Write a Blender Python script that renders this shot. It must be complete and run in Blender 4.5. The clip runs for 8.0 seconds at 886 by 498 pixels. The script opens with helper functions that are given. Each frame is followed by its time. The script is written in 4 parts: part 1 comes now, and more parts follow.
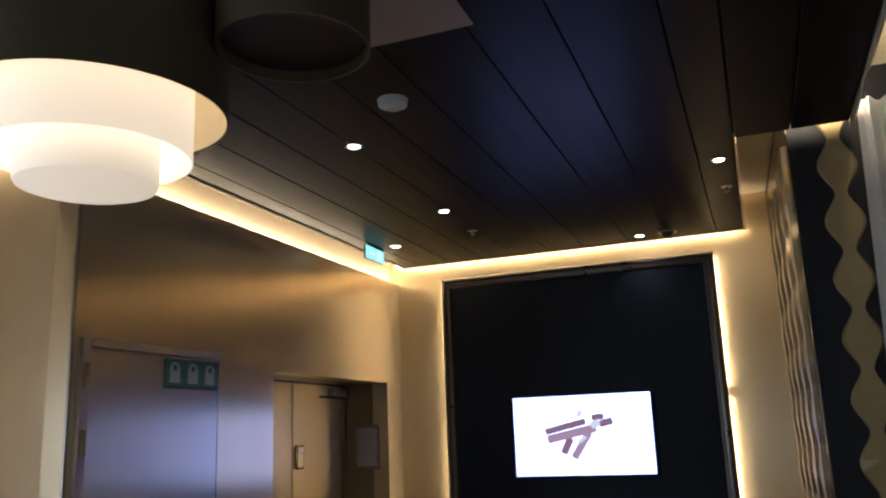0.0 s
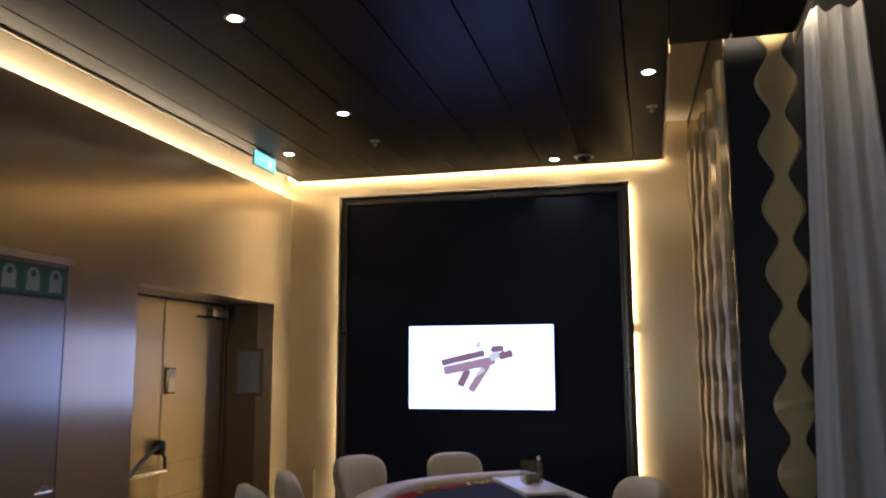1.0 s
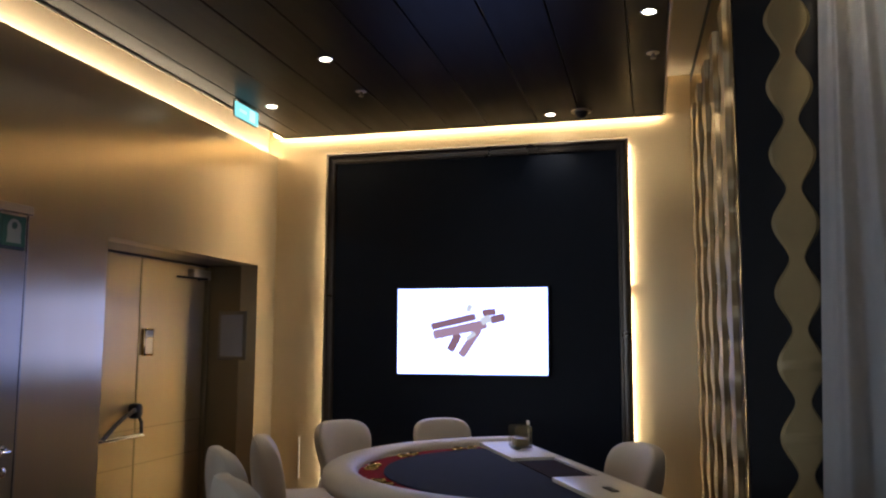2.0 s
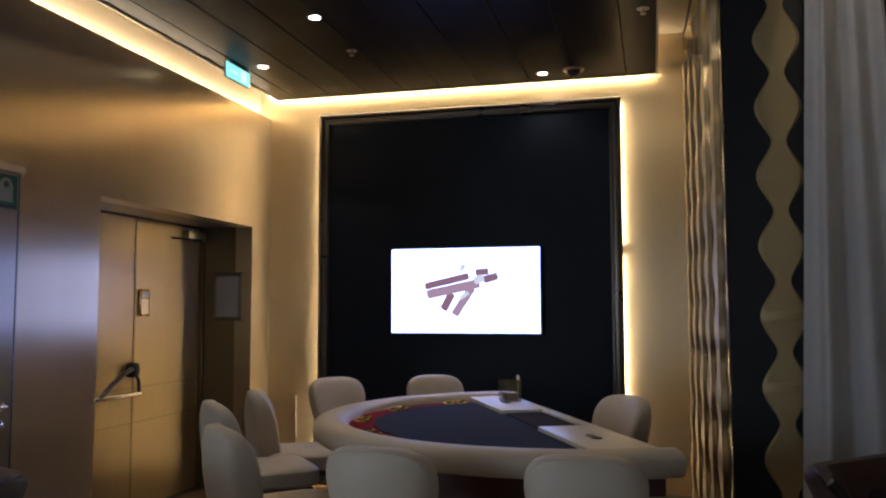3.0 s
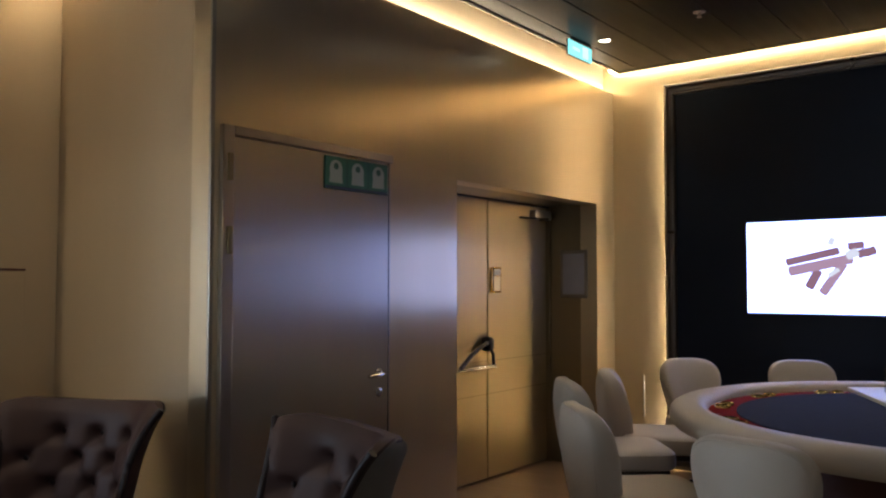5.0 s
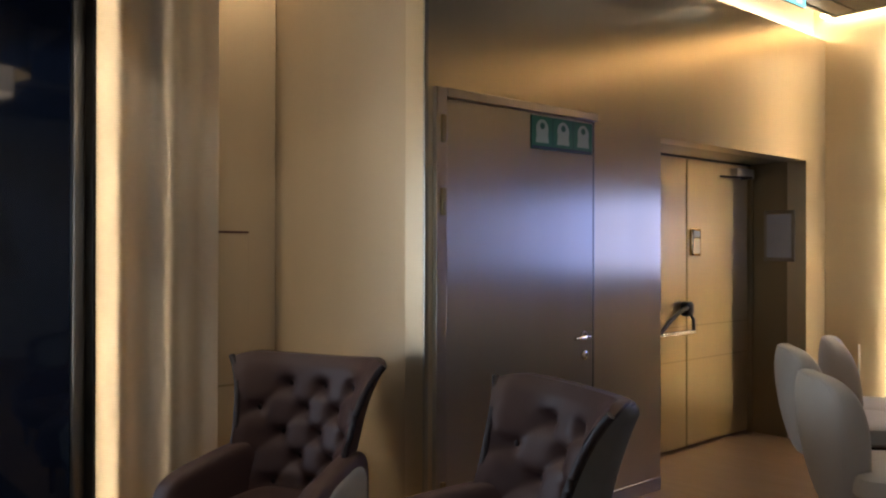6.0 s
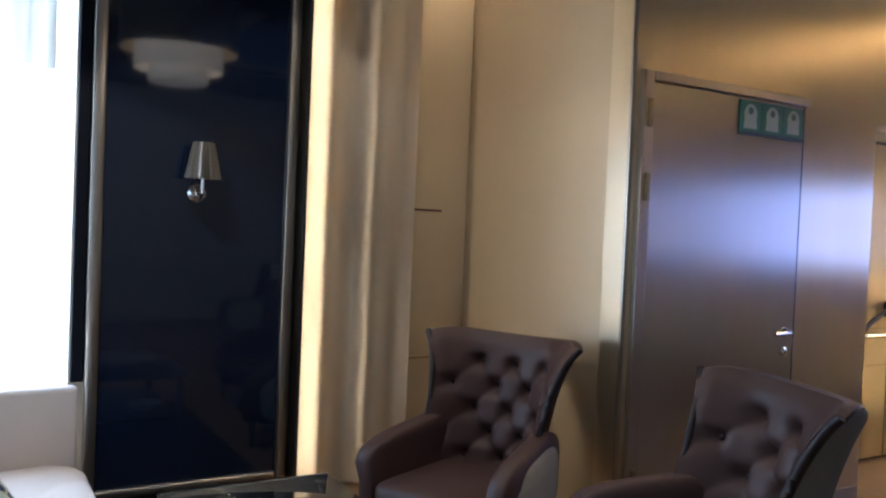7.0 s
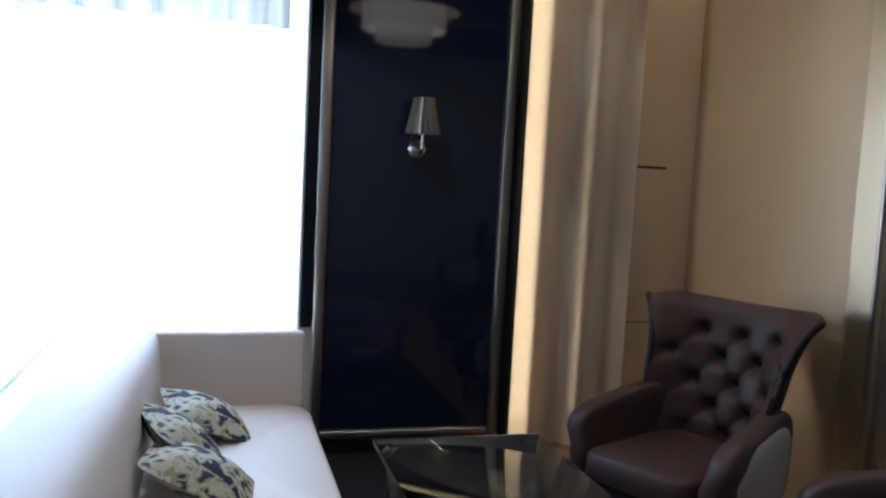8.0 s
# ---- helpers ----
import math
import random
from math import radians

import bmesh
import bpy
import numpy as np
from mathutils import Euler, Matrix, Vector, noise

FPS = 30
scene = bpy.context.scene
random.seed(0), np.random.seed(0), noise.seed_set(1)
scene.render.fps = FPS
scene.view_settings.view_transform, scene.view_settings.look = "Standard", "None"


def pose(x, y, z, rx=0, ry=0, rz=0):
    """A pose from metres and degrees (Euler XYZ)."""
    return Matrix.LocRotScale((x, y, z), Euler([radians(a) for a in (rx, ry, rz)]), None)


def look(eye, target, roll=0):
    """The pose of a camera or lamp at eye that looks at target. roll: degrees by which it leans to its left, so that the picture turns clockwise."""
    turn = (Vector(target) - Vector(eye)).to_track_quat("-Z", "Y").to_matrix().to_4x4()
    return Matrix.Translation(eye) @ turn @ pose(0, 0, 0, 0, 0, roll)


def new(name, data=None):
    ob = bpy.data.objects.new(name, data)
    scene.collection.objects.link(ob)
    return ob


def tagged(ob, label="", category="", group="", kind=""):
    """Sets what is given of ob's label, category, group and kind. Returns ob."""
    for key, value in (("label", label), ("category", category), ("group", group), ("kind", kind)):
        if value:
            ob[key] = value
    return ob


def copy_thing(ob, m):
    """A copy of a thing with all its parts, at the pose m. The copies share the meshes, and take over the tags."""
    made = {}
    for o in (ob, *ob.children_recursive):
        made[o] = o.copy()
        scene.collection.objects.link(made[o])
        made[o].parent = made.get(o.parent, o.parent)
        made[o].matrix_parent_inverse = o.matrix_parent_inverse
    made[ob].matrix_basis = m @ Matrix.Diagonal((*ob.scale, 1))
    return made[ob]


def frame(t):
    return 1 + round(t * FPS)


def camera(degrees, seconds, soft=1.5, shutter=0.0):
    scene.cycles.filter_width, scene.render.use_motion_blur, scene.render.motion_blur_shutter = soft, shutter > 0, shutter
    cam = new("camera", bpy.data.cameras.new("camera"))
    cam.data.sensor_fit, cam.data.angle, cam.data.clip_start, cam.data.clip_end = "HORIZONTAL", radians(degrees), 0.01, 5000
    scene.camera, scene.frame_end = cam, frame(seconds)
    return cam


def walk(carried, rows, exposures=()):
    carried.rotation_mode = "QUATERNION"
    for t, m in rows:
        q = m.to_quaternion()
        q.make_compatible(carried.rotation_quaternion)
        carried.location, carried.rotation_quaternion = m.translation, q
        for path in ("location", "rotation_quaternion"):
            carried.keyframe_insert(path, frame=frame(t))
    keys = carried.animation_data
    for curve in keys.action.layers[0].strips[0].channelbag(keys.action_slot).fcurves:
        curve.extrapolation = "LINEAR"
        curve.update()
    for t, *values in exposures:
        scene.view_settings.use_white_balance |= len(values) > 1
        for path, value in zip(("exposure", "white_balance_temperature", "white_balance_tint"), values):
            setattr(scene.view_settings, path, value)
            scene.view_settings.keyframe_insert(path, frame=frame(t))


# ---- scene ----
cam = camera(57.0, 8.0, soft=2.2)
PATH = [
    (0, (-0.153, -0.231, 1.662), (-0.842, 1.594, 2.105), -2.2),
    (0.5, (-0.177, 0.07, 1.648), (-0.835, 1.925, 2.003), -0.5),
    (1, (-0.282, 0.347, 1.626), (-0.768, 2.266, 1.909), -0.2),
    (1.5, (-0.3, 0.529, 1.601), (-0.742, 2.458, 1.889), -0.6),
    (2, (-0.268, 0.647, 1.533), (-0.759, 2.573, 1.758), 0.2),
    (3.3, (-0.192, 0.63, 1.463), (-0.692, 2.562, 1.596), -0.2),
    (3.5, (-0.205, 0.635, 1.458), (-0.773, 2.549, 1.58), -0.1),
    (4, (-0.229, 0.662, 1.454), (-1.029, 2.492, 1.548), 0.3),
    (4.5, (-0.234, 0.689, 1.475), (-1.264, 2.402, 1.562), -0.0),
    (4.7, (-0.249, 0.697, 1.478), (-1.364, 2.354, 1.574), 0.0),
    (5.8, (-0.467, 0.599, 1.465), (-1.923, 1.97, 1.478), 0.1),
    (6, (-0.498, 0.563, 1.458), (-2.01, 1.873, 1.461), 0.1),
    (6.5, (-0.555, 0.475, 1.449), (-2.16, 1.669, 1.428), 1.1),
    (7, (-0.608, 0.361, 1.457), (-2.332, 1.375, 1.406), 2.4),
    (7.5, (-0.645, 0.394, 1.453), (-2.485, 1.173, 1.364), 2.5),
    (8, (-0.707, 0.411, 1.435), (-2.629, 0.94, 1.264), 3.0),
]
walk(cam, [(t, look(eye, target, roll)) for t, eye, target, roll in PATH],
     [(0, -0.10, 6000, 10), (4.5, -0.04, 6100, 10), (6, 0.48, 5900, 10), (7, 0.88, 5350, 10), (7.5, 0.78, 5300, 10), (8, 0.40, 5250, 10)])


# ---- world, large lights ----
world = bpy.data.worlds.new("world")
scene.world = world
world.use_nodes = True
wn = world.node_tree
sky = wn.nodes.new("ShaderNodeTexSky")
sky.sky_type, sky.sun_disc, sky.sun_elevation, sky.sun_rotation = "NISHITA", False, radians(38), radians(250)
wn.nodes["Background"].inputs["Strength"].default_value = 0.15
wn.links.new(sky.outputs["Color"], wn.nodes["Background"].inputs["Color"])

LED_COVE, LED_PANEL, TV_GLOW, SKY_GLOW, PENDANT = 31.0, 44.0, 5.3, 3.6, 2.4


def lamp(name, kind, m, energy, color, size=None, size_y=None):
    d = bpy.data.lights.new(name, kind)
    d.energy, d.color = energy, color
    if kind == "AREA":
        d.shape, d.size, d.size_y = "RECTANGLE", size, size_y
    else:
        d.shadow_soft_size = size
    ob = new(name, d)
    ob.matrix_world = m
    return tagged(ob, kind="structure")


lamp("window_light", "AREA", look((-5.0, -1.2, 1.7), (0, -0.9, 1.0)), 50, (0.68, 0.82, 1.0), 3.4, 1.8)
# Fill lamp added on the unseen lounge side, to brighten curtain and column.
lamp("lounge_fill_light", "AREA", look((3.26, -2.0, 1.7), (0, -1.0, 1.2)), 9, (0.62, 0.78, 1.0), 3.0, 1.6)


# ---- materials ----
def material(name, base, rough=0.5, metal=0.0, base2=None, scale=8.0, bump=0.0, bump_scale=60.0, stretch=(1, 1, 1), aniso=0.0, rot=0.0,
             coat=0.0, emit=None, glow=0.0, trans=0.0, ior=1.45, rough_var=0.08, sheen=0.0, spec=0.5):
    m = bpy.data.materials.new(name)
    m.use_nodes = True
    nt = m.node_tree
    b = nt.nodes["Principled BSDF"]
    b.inputs["Roughness"].default_value, b.inputs["Metallic"].default_value = rough, metal
    b.inputs["Coat Weight"].default_value, b.inputs["Transmission Weight"].default_value, b.inputs["IOR"].default_value = coat, trans, ior
    b.inputs["Sheen Weight"].default_value = sheen
    b.inputs["Specular IOR Level"].default_value = spec
    base2 = base2 or tuple(c * 0.82 for c in base)
    tc = nt.nodes.new("ShaderNodeTexCoord")
    mp = nt.nodes.new("ShaderNodeMapping")
    mp.inputs["Scale"].default_value = stretch
    nt.links.new(tc.outputs["Object"], mp.inputs["Vector"])
    n1 = nt.nodes.new("ShaderNodeTexNoise")
    n1.inputs["Scale"].default_value, n1.inputs["Detail"].default_value = scale, 6
    nt.links.new(mp.outputs["Vector"], n1.inputs["Vector"])
    mix = nt.nodes.new("ShaderNodeMix")
    mix.data_type = "RGBA"
    mix.inputs[6].default_value, mix.inputs[7].default_value = (*base, 1), (*base2, 1)
    nt.links.new(n1.outputs["Fac"], mix.inputs[0])
    nt.links.new(mix.outputs[2], b.inputs["Base Color"])
    mr = nt.nodes.new("ShaderNodeMapRange")
    mr.inputs["To Min"].default_value, mr.inputs["To Max"].default_value = max(0.02, rough - rough_var), rough + rough_var
    n2 = nt.nodes.new("ShaderNodeTexNoise")
    n2.inputs["Scale"].default_value, n2.inputs["Detail"].default_value = scale * 0.37, 3
    nt.links.new(mp.outputs["Vector"], n2.inputs["Vector"])
    nt.links.new(n2.outputs["Fac"], mr.inputs["Value"])
    nt.links.new(mr.outputs["Result"], b.inputs["Roughness"])
    if bump:
        n3 = nt.nodes.new("ShaderNodeTexNoise")
        n3.inputs["Scale"].default_value, n3.inputs["Detail"].default_value = bump_scale, 4
        nt.links.new(mp.outputs["Vector"], n3.inputs["Vector"])
        bp = nt.nodes.new("ShaderNodeBump")
        bp.inputs["Strength"].default_value, bp.inputs["Distance"].default_value = bump, 0.004
        nt.links.new(n3.outputs["Fac"], bp.inputs["Height"])
        nt.links.new(bp.outputs["Normal"], b.inputs["Normal"])
    if aniso:
        tg = nt.nodes.new("ShaderNodeTangent")
        tg.direction_type, tg.axis = "RADIAL", "Z"
        nt.links.new(tg.outputs["Tangent"], b.inputs["Tangent"])
        b.inputs["Anisotropic"].default_value, b.inputs["Anisotropic Rotation"].default_value = aniso, rot
    if emit:
        b.inputs["Emission Color"].default_value, b.inputs["Emission Strength"].default_value = (*emit, 1), glow
    return m


M = {}
M["gold_wall"] = material("brushed_gold_metal", (0.67, 0.55, 0.38), 0.32, 0.86, (0.60, 0.49, 0.33), 6, 0.04, 40, (1, 1, 0.04), aniso=0.8, rot=0.0, rough_var=0.03)
M["gold_wall_end"] = material("brushed_gold_end_wall", (0.72, 0.57, 0.36), 0.36, 0.7, (0.66, 0.52, 0.32), 6, 0.04, 40, (1, 1, 0.04), aniso=0.8, rough_var=0.03)
M["steel_door"] = material("brushed_steel_door", (0.53, 0.48, 0.40), 0.32, 0.95, (0.48, 0.43, 0.355), 6, 0.04, 40, (1, 1, 0.04), aniso=0.8, rot=0.0, rough_var=0.03)
M["door_gold"] = material("brushed_gold_door", (0.52, 0.40, 0.22), 0.34, 0.88, (0.47, 0.36, 0.20), 6, 0.04, 40, (1, 1, 0.04), aniso=0.8, rough_var=0.03)
M["steel_trim"] = material("steel_trim", (0.5, 0.45, 0.38), 0.32, 1.0)
M["chrome"] = material("chrome", (0.8, 0.79, 0.76), 0.14, 1.0)
M["hinge"] = material("dull_brass", (0.34, 0.27, 0.14), 0.45, 0.9)
M["brass"] = material("brass", (0.75, 0.5, 0.18), 0.2, 1.0)
M["dark_metal"] = material("dark_metal", (0.06, 0.055, 0.05), 0.35, 0.8)
M["black_plastic"] = material("black_plastic", (0.015, 0.015, 0.017), 0.35)
M["ceiling"] = material("dark_ceiling_boards", (0.010, 0.0062, 0.0045), 0.40, 0.0, (0.007, 0.0045, 0.0036), 5, 0.04, 30, (6, 0.5, 1), spec=0.07)
M["panel"] = material("black_leather_panel", (0.011, 0.016, 0.032), 0.42, 0.0, (0.008, 0.012, 0.024), 5, 0.15, 180, spec=0.3)
M["frame"] = material("bronze_frame", (0.17, 0.14, 0.12), 0.3, 0.8, (0.12, 0.10, 0.085), 12)
M["black_glass"] = material("black_glass", (0.007, 0.012, 0.028), 0.06, 0.0, (0.006, 0.010, 0.024), 3, rough_var=0.01, coat=0.3)
M["navy_wall"] = material("black_column_cloth", (0.010, 0.011, 0.016), 0.6, 0.0, None, 14, 0.12, 200)
M["gold_paint"] = material("gold_relief", (0.40, 0.31, 0.16), 0.45, 0.3, (0.35, 0.27, 0.14), 18, 0.08, 160)
M["gold_relief_bright"] = material("gold_wave_strip", (0.32, 0.24, 0.13), 0.48, 0.8, (0.27, 0.2, 0.11), 9)
M["plaster"] = material("warm_plaster", (0.50, 0.43, 0.32), 0.6, 0.0, (0.46, 0.39, 0.29), 3, 0.08, 120)
M["cream_wall"] = material("champagne_metal_wall", (0.55, 0.435, 0.285), 0.42, 0.5, (0.50, 0.39, 0.255), 4, 0.05, 60, (1, 1, 0.06))
M["curtain"] = material("cream_curtain", (0.76, 0.65, 0.49), 0.8, 0.0, (0.70, 0.59, 0.44), 30, 0.2, 300, sheen=0.3)
M["curtain_grey"] = material("grey_white_curtain", (0.74, 0.73, 0.75), 0.8, 0.0, (0.68, 0.67, 0.7), 30, 0.2, 300, sheen=0.3)
M["floor"] = material("brown_wood_floor", (0.27, 0.165, 0.085), 0.4, 0.0, (0.18, 0.108, 0.055), 7, 0.1, 60, (0.6, 6, 1))
M["leather"] = material("brown_leather", (0.056, 0.029, 0.025), 0.5, 0.0, (0.040, 0.021, 0.018), 10, 0.2, 220, spec=0.35)
M["leather_dark"] = material("dark_leather_edge", (0.018, 0.011, 0.011), 0.5, 0.0, None, 10, 0.15, 200, spec=0.3)
M["pale_fabric"] = material("pale_grey_fabric", (0.29, 0.27, 0.23), 0.75, 0.0, None, 25, 0.2, 300)
M["white_leather"] = material("cream_leather", (0.54, 0.46, 0.365), 0.5, 0.0, (0.48, 0.41, 0.32), 9, 0.15, 240)
M["sofa"] = material("pale_sofa_leather", (0.68, 0.62, 0.58), 0.5, 0.0, (0.63, 0.57, 0.53), 6, 0.15, 200)
M["felt"] = material("navy_felt", (0.034, 0.041, 0.074), 0.95, 0.0, (0.027, 0.033, 0.060), 60, 0.25, 500, spec=0.1)
M["red_wood"] = material("dark_red_lacquer", (0.24, 0.012, 0.012), 0.8, 0.0, (0.18, 0.009, 0.009), 8, spec=0.03)
M["dark_wood"] = material("dark_mahogany", (0.075, 0.016, 0.014), 0.4, 0.0, (0.05, 0.012, 0.01), 6, 0.05, 50, (1, 1, 0.2))
M["float"] = material("dark_tray_lining", (0.02, 0.012, 0.012), 0.9, 0.0, None, 20, spec=0.1)
M["tray"] = material("cream_laminate", (0.66, 0.60, 0.50), 0.35, 0.0, (0.62, 0.56, 0.46), 5)
M["shade_gold"] = material("olive_gold_shade", (0.13, 0.105, 0.055), 0.5, 0.3, (0.11, 0.09, 0.045), 20, 0.1, 250)
M["shade_lit"] = material("lit_white_shade", (0.85, 0.8, 0.72), 0.7, 0.0, None, 20, emit=(1.0, 0.78, 0.55), glow=PENDANT * 0.36)
M["shade_core"] = material("lit_shade_core", (0.9, 0.85, 0.75), 0.7, 0.0, None, 20, emit=(1.0, 0.80, 0.58), glow=PENDANT * 0.27)
M["shade_inside"] = material("cream_shade_lining", (0.85, 0.75, 0.55), 0.7)
M["led"] = material("led_cove", (0.9, 0.8, 0.6), 0.6, 0.0, None, 5, emit=(1.0, 0.81, 0.525), glow=LED_COVE)
M["led_end"] = material("led_end", (0.9, 0.8, 0.6), 0.6, 0.0, None, 5, emit=(1.0, 0.81, 0.525), glow=20.0)
M["led_niche"] = material("led_niche", (0.9, 0.8, 0.6), 0.6, 0.0, None, 5, emit=(1.0, 0.81, 0.525), glow=15.0)
M["led_curtain"] = material("led_curtain", (0.9, 0.8, 0.6), 0.6, 0.0, None, 5, emit=(1.0, 0.81, 0.525), glow=21.0)
M["led_panel"] = material("led_strip", (0.9, 0.8, 0.6), 0.6, 0.0, None, 5, emit=(1.0, 0.815, 0.54), glow=LED_PANEL)
M["bulb"] = material("lit_downlight", (0.9, 0.88, 0.8), 0.5, 0.0, None, 5, emit=(1.0, 0.9, 0.75), glow=20.0)
M["white_plastic"] = material("white_plastic", (0.6, 0.6, 0.58), 0.45)
M["exit"] = material("lit_exit_sign", (0.1, 0.6, 0.5), 0.5, 0.0, None, 5, emit=(0.33, 0.88, 0.9), glow=1.2)
M["exit_white"] = material("lit_exit_mark", (0.8, 0.9, 0.9), 0.5, 0.0, None, 5, emit=(0.7, 1.0, 1.0), glow=0.9)
M["sign_green"] = material("green_sign", (0.015, 0.085, 0.045), 0.4, 0.0, None, 6)
M["sign_white"] = material("pale_sign_mark", (0.30, 0.35, 0.27), 0.5)
M["sign_dark"] = material("dark_sign_mark", (0.02, 0.03, 0.05), 0.5)
M["screen"] = material("lit_screen", (0.02, 0.02, 0.02), 0.3, 0.0, None, 5, emit=(0.35, 0.44, 1.0), glow=TV_GLOW)
M["cigar"] = material("cigar_picture", (0.02, 0.02, 0.02), 0.3, 0.0, None, 5, emit=(0.27, 0.14, 0.19), glow=1.0)
M["cigar_light"] = material("cigar_picture_light", (0.02, 0.02, 0.02), 0.3, 0.0, None, 5, emit=(0.42, 0.26, 0.36), glow=1.0)
M["cigar_band"] = material("cigar_picture_smoke", (0.02, 0.02, 0.02), 0.3, 0.0, None, 5, emit=(0.72, 0.72, 0.82), glow=1.0)
M["paper"] = material("notice_paper", (0.55, 0.55, 0.6), 0.6)
M["sky"] = material("bright_sky", (0.8, 0.85, 0.9), 0.9, 0.0, None, 2, emit=(0.74, 0.87, 1.0), glow=SKY_GLOW)
M["fill_sky"] = material("added_sky_glow", (0.8, 0.85, 0.9), 0.9, 0.0, None, 2, emit=(0.62, 0.78, 1.0), glow=0.4)
M["chip"] = material("gaming_chips", (0.45, 0.34, 0.18), 0.4, 0.0, (0.10, 0.08, 0.06), 90)
M["matte_black"] = material("matte_black_paint", (0.008, 0.009, 0.014), 0.85, 0.0, None, 12, spec=0.1)
M["floor_shade"] = material("painted_floor_shade", (0.022, 0.02, 0.022), 0.95, 0.0, (0.014, 0.013, 0.014), 40, 0.4, 400, spec=0.1)
M["sill"] = material("white_sill", (0.75, 0.74, 0.72), 0.4)


def clear_glass(name, tint):
    m = material(name, tint, 0.03, 0.0, tint, 3, trans=1.0, ior=1.45, rough_var=0.01)
    return m


M["glass"] = clear_glass("clear_glass", (0.80, 0.88, 0.88))
M["acrylic"] = material("clear_acrylic", (0.34, 0.28, 0.15), 0.12, 0.0, (0.30, 0.25, 0.13), 8)
M["acrylic"].node_tree.nodes["Principled BSDF"].inputs["Alpha"].default_value = 0.2


def cushion_cloth():
    """A pale cloth with large dark blue leaves and flowers."""
    m = material("patterned_cushion", (0.5, 0.5, 0.42), 0.8, 0.0, None, 20, 0.2, 260)
    nt = m.node_tree
    b = nt.nodes["Principled BSDF"]
    tc = nt.nodes.new("ShaderNodeTexCoord")
    n = nt.nodes.new("ShaderNodeTexNoise")
    n.inputs["Scale"].default_value, n.inputs["Detail"].default_value, n.inputs["Distortion"].default_value = 17.0, 2.0, 0.35
    nt.links.new(tc.outputs["Object"], n.inputs["Vector"])
    r = nt.nodes.new("ShaderNodeValToRGB")
    r.color_ramp.interpolation = "CONSTANT"
    e = r.color_ramp.elements
    e[0].position, e[0].color = 0.0, (0.012, 0.018, 0.05, 1)
    e[1].position, e[1].color = 0.44, (0.24, 0.24, 0.13, 1)
    for p, c in ((0.47, (0.42, 0.40, 0.28)), (0.53, (0.48, 0.48, 0.43)), (0.585, (0.30, 0.29, 0.18)), (0.66, (0.03, 0.04, 0.09))):
        k = e.new(p)
        k.color = (*c, 1)
    nt.links.new(n.outputs["Fac"], r.inputs["Fac"])
    nt.links.new(r.outputs["Color"], b.inputs["Base Color"])
    return m


M["cushion"] = cushion_cloth()


def sheer_cloth():
    """Thin pale cloth that lets daylight through, with soft upright stripes."""
    m = material("sheer_curtain", (0.8, 0.8, 0.78), 0.9, 0.0, (0.5, 0.42, 0.33), 3.0, stretch=(4, 0.2, 0.02))
    nt = m.node_tree
    b = nt.nodes["Principled BSDF"]
    tr = nt.nodes.new("ShaderNodeBsdfTranslucent")
    mx = nt.nodes.new("ShaderNodeMixShader")
    mx.inputs[0].default_value = 0.55
    col = b.inputs["Base Color"].links[0].from_socket
    nt.links.new(col, tr.inputs["Color"])
    nt.links.new(b.outputs["BSDF"], mx.inputs[1])
    nt.links.new(tr.outputs["BSDF"], mx.inputs[2])
    nt.links.new(mx.outputs["Shader"], nt.nodes["Material Output"].inputs["Surface"])
    return m


M["sheer"] = sheer_cloth()


# ---- builders ----
def mesh_of(bm, mat, name, smooth=True):
    me = bpy.data.meshes.new(name)
    bmesh.ops.recalc_face_normals(bm, faces=bm.faces[:])
    bm.to_mesh(me)
    bm.free()
    me.materials.append(mat)
    if smooth:
        me.polygons.foreach_set("use_smooth", [True] * len(me.polygons))
        me.set_sharp_from_angle(angle=radians(38))
    return me


def part(name, bm, mat, parent=None, label=""):
    ob = new(name, mesh_of(bm, mat, name))
    if parent:
        ob.parent = parent
    return tagged(ob, label)


def thing(name, m, label, category, group=""):
    ob = new(name)
    ob.matrix_world = m
    ob.empty_display_size = 0.1
    return tagged(ob, label, category, group)


def box(x0, x1, y0, y1, z0, z1, bevel=0.0, seg=2, bm=None):
    own = bm is None
    b = bmesh.new()
    vs = [b.verts.new((x, y, z)) for z in (z0, z1) for y in (y0, y1) for x in (x0, x1)]
    for f in ((0, 2, 3, 1), (4, 5, 7, 6), (0, 1, 5, 4), (2, 6, 7, 3), (0, 4, 6, 2), (1, 3, 7, 5)):
        b.faces.new([vs[i] for i in f])
    if bevel:
        bmesh.ops.bevel(b, geom=b.edges[:], offset=bevel, segments=seg, affect="EDGES", profile=0.5)
    if own:
        return b
    join(bm, b)
    return bm


def join(bm, other, m=None):
    if m is not None:
        bmesh.ops.transform(other, matrix=m, verts=other.verts[:])
    tmp = bpy.data.meshes.new("tmp")
    other.to_mesh(tmp)
    other.free()
    bm.from_mesh(tmp)
    bpy.data.meshes.remove(tmp)
    return bm


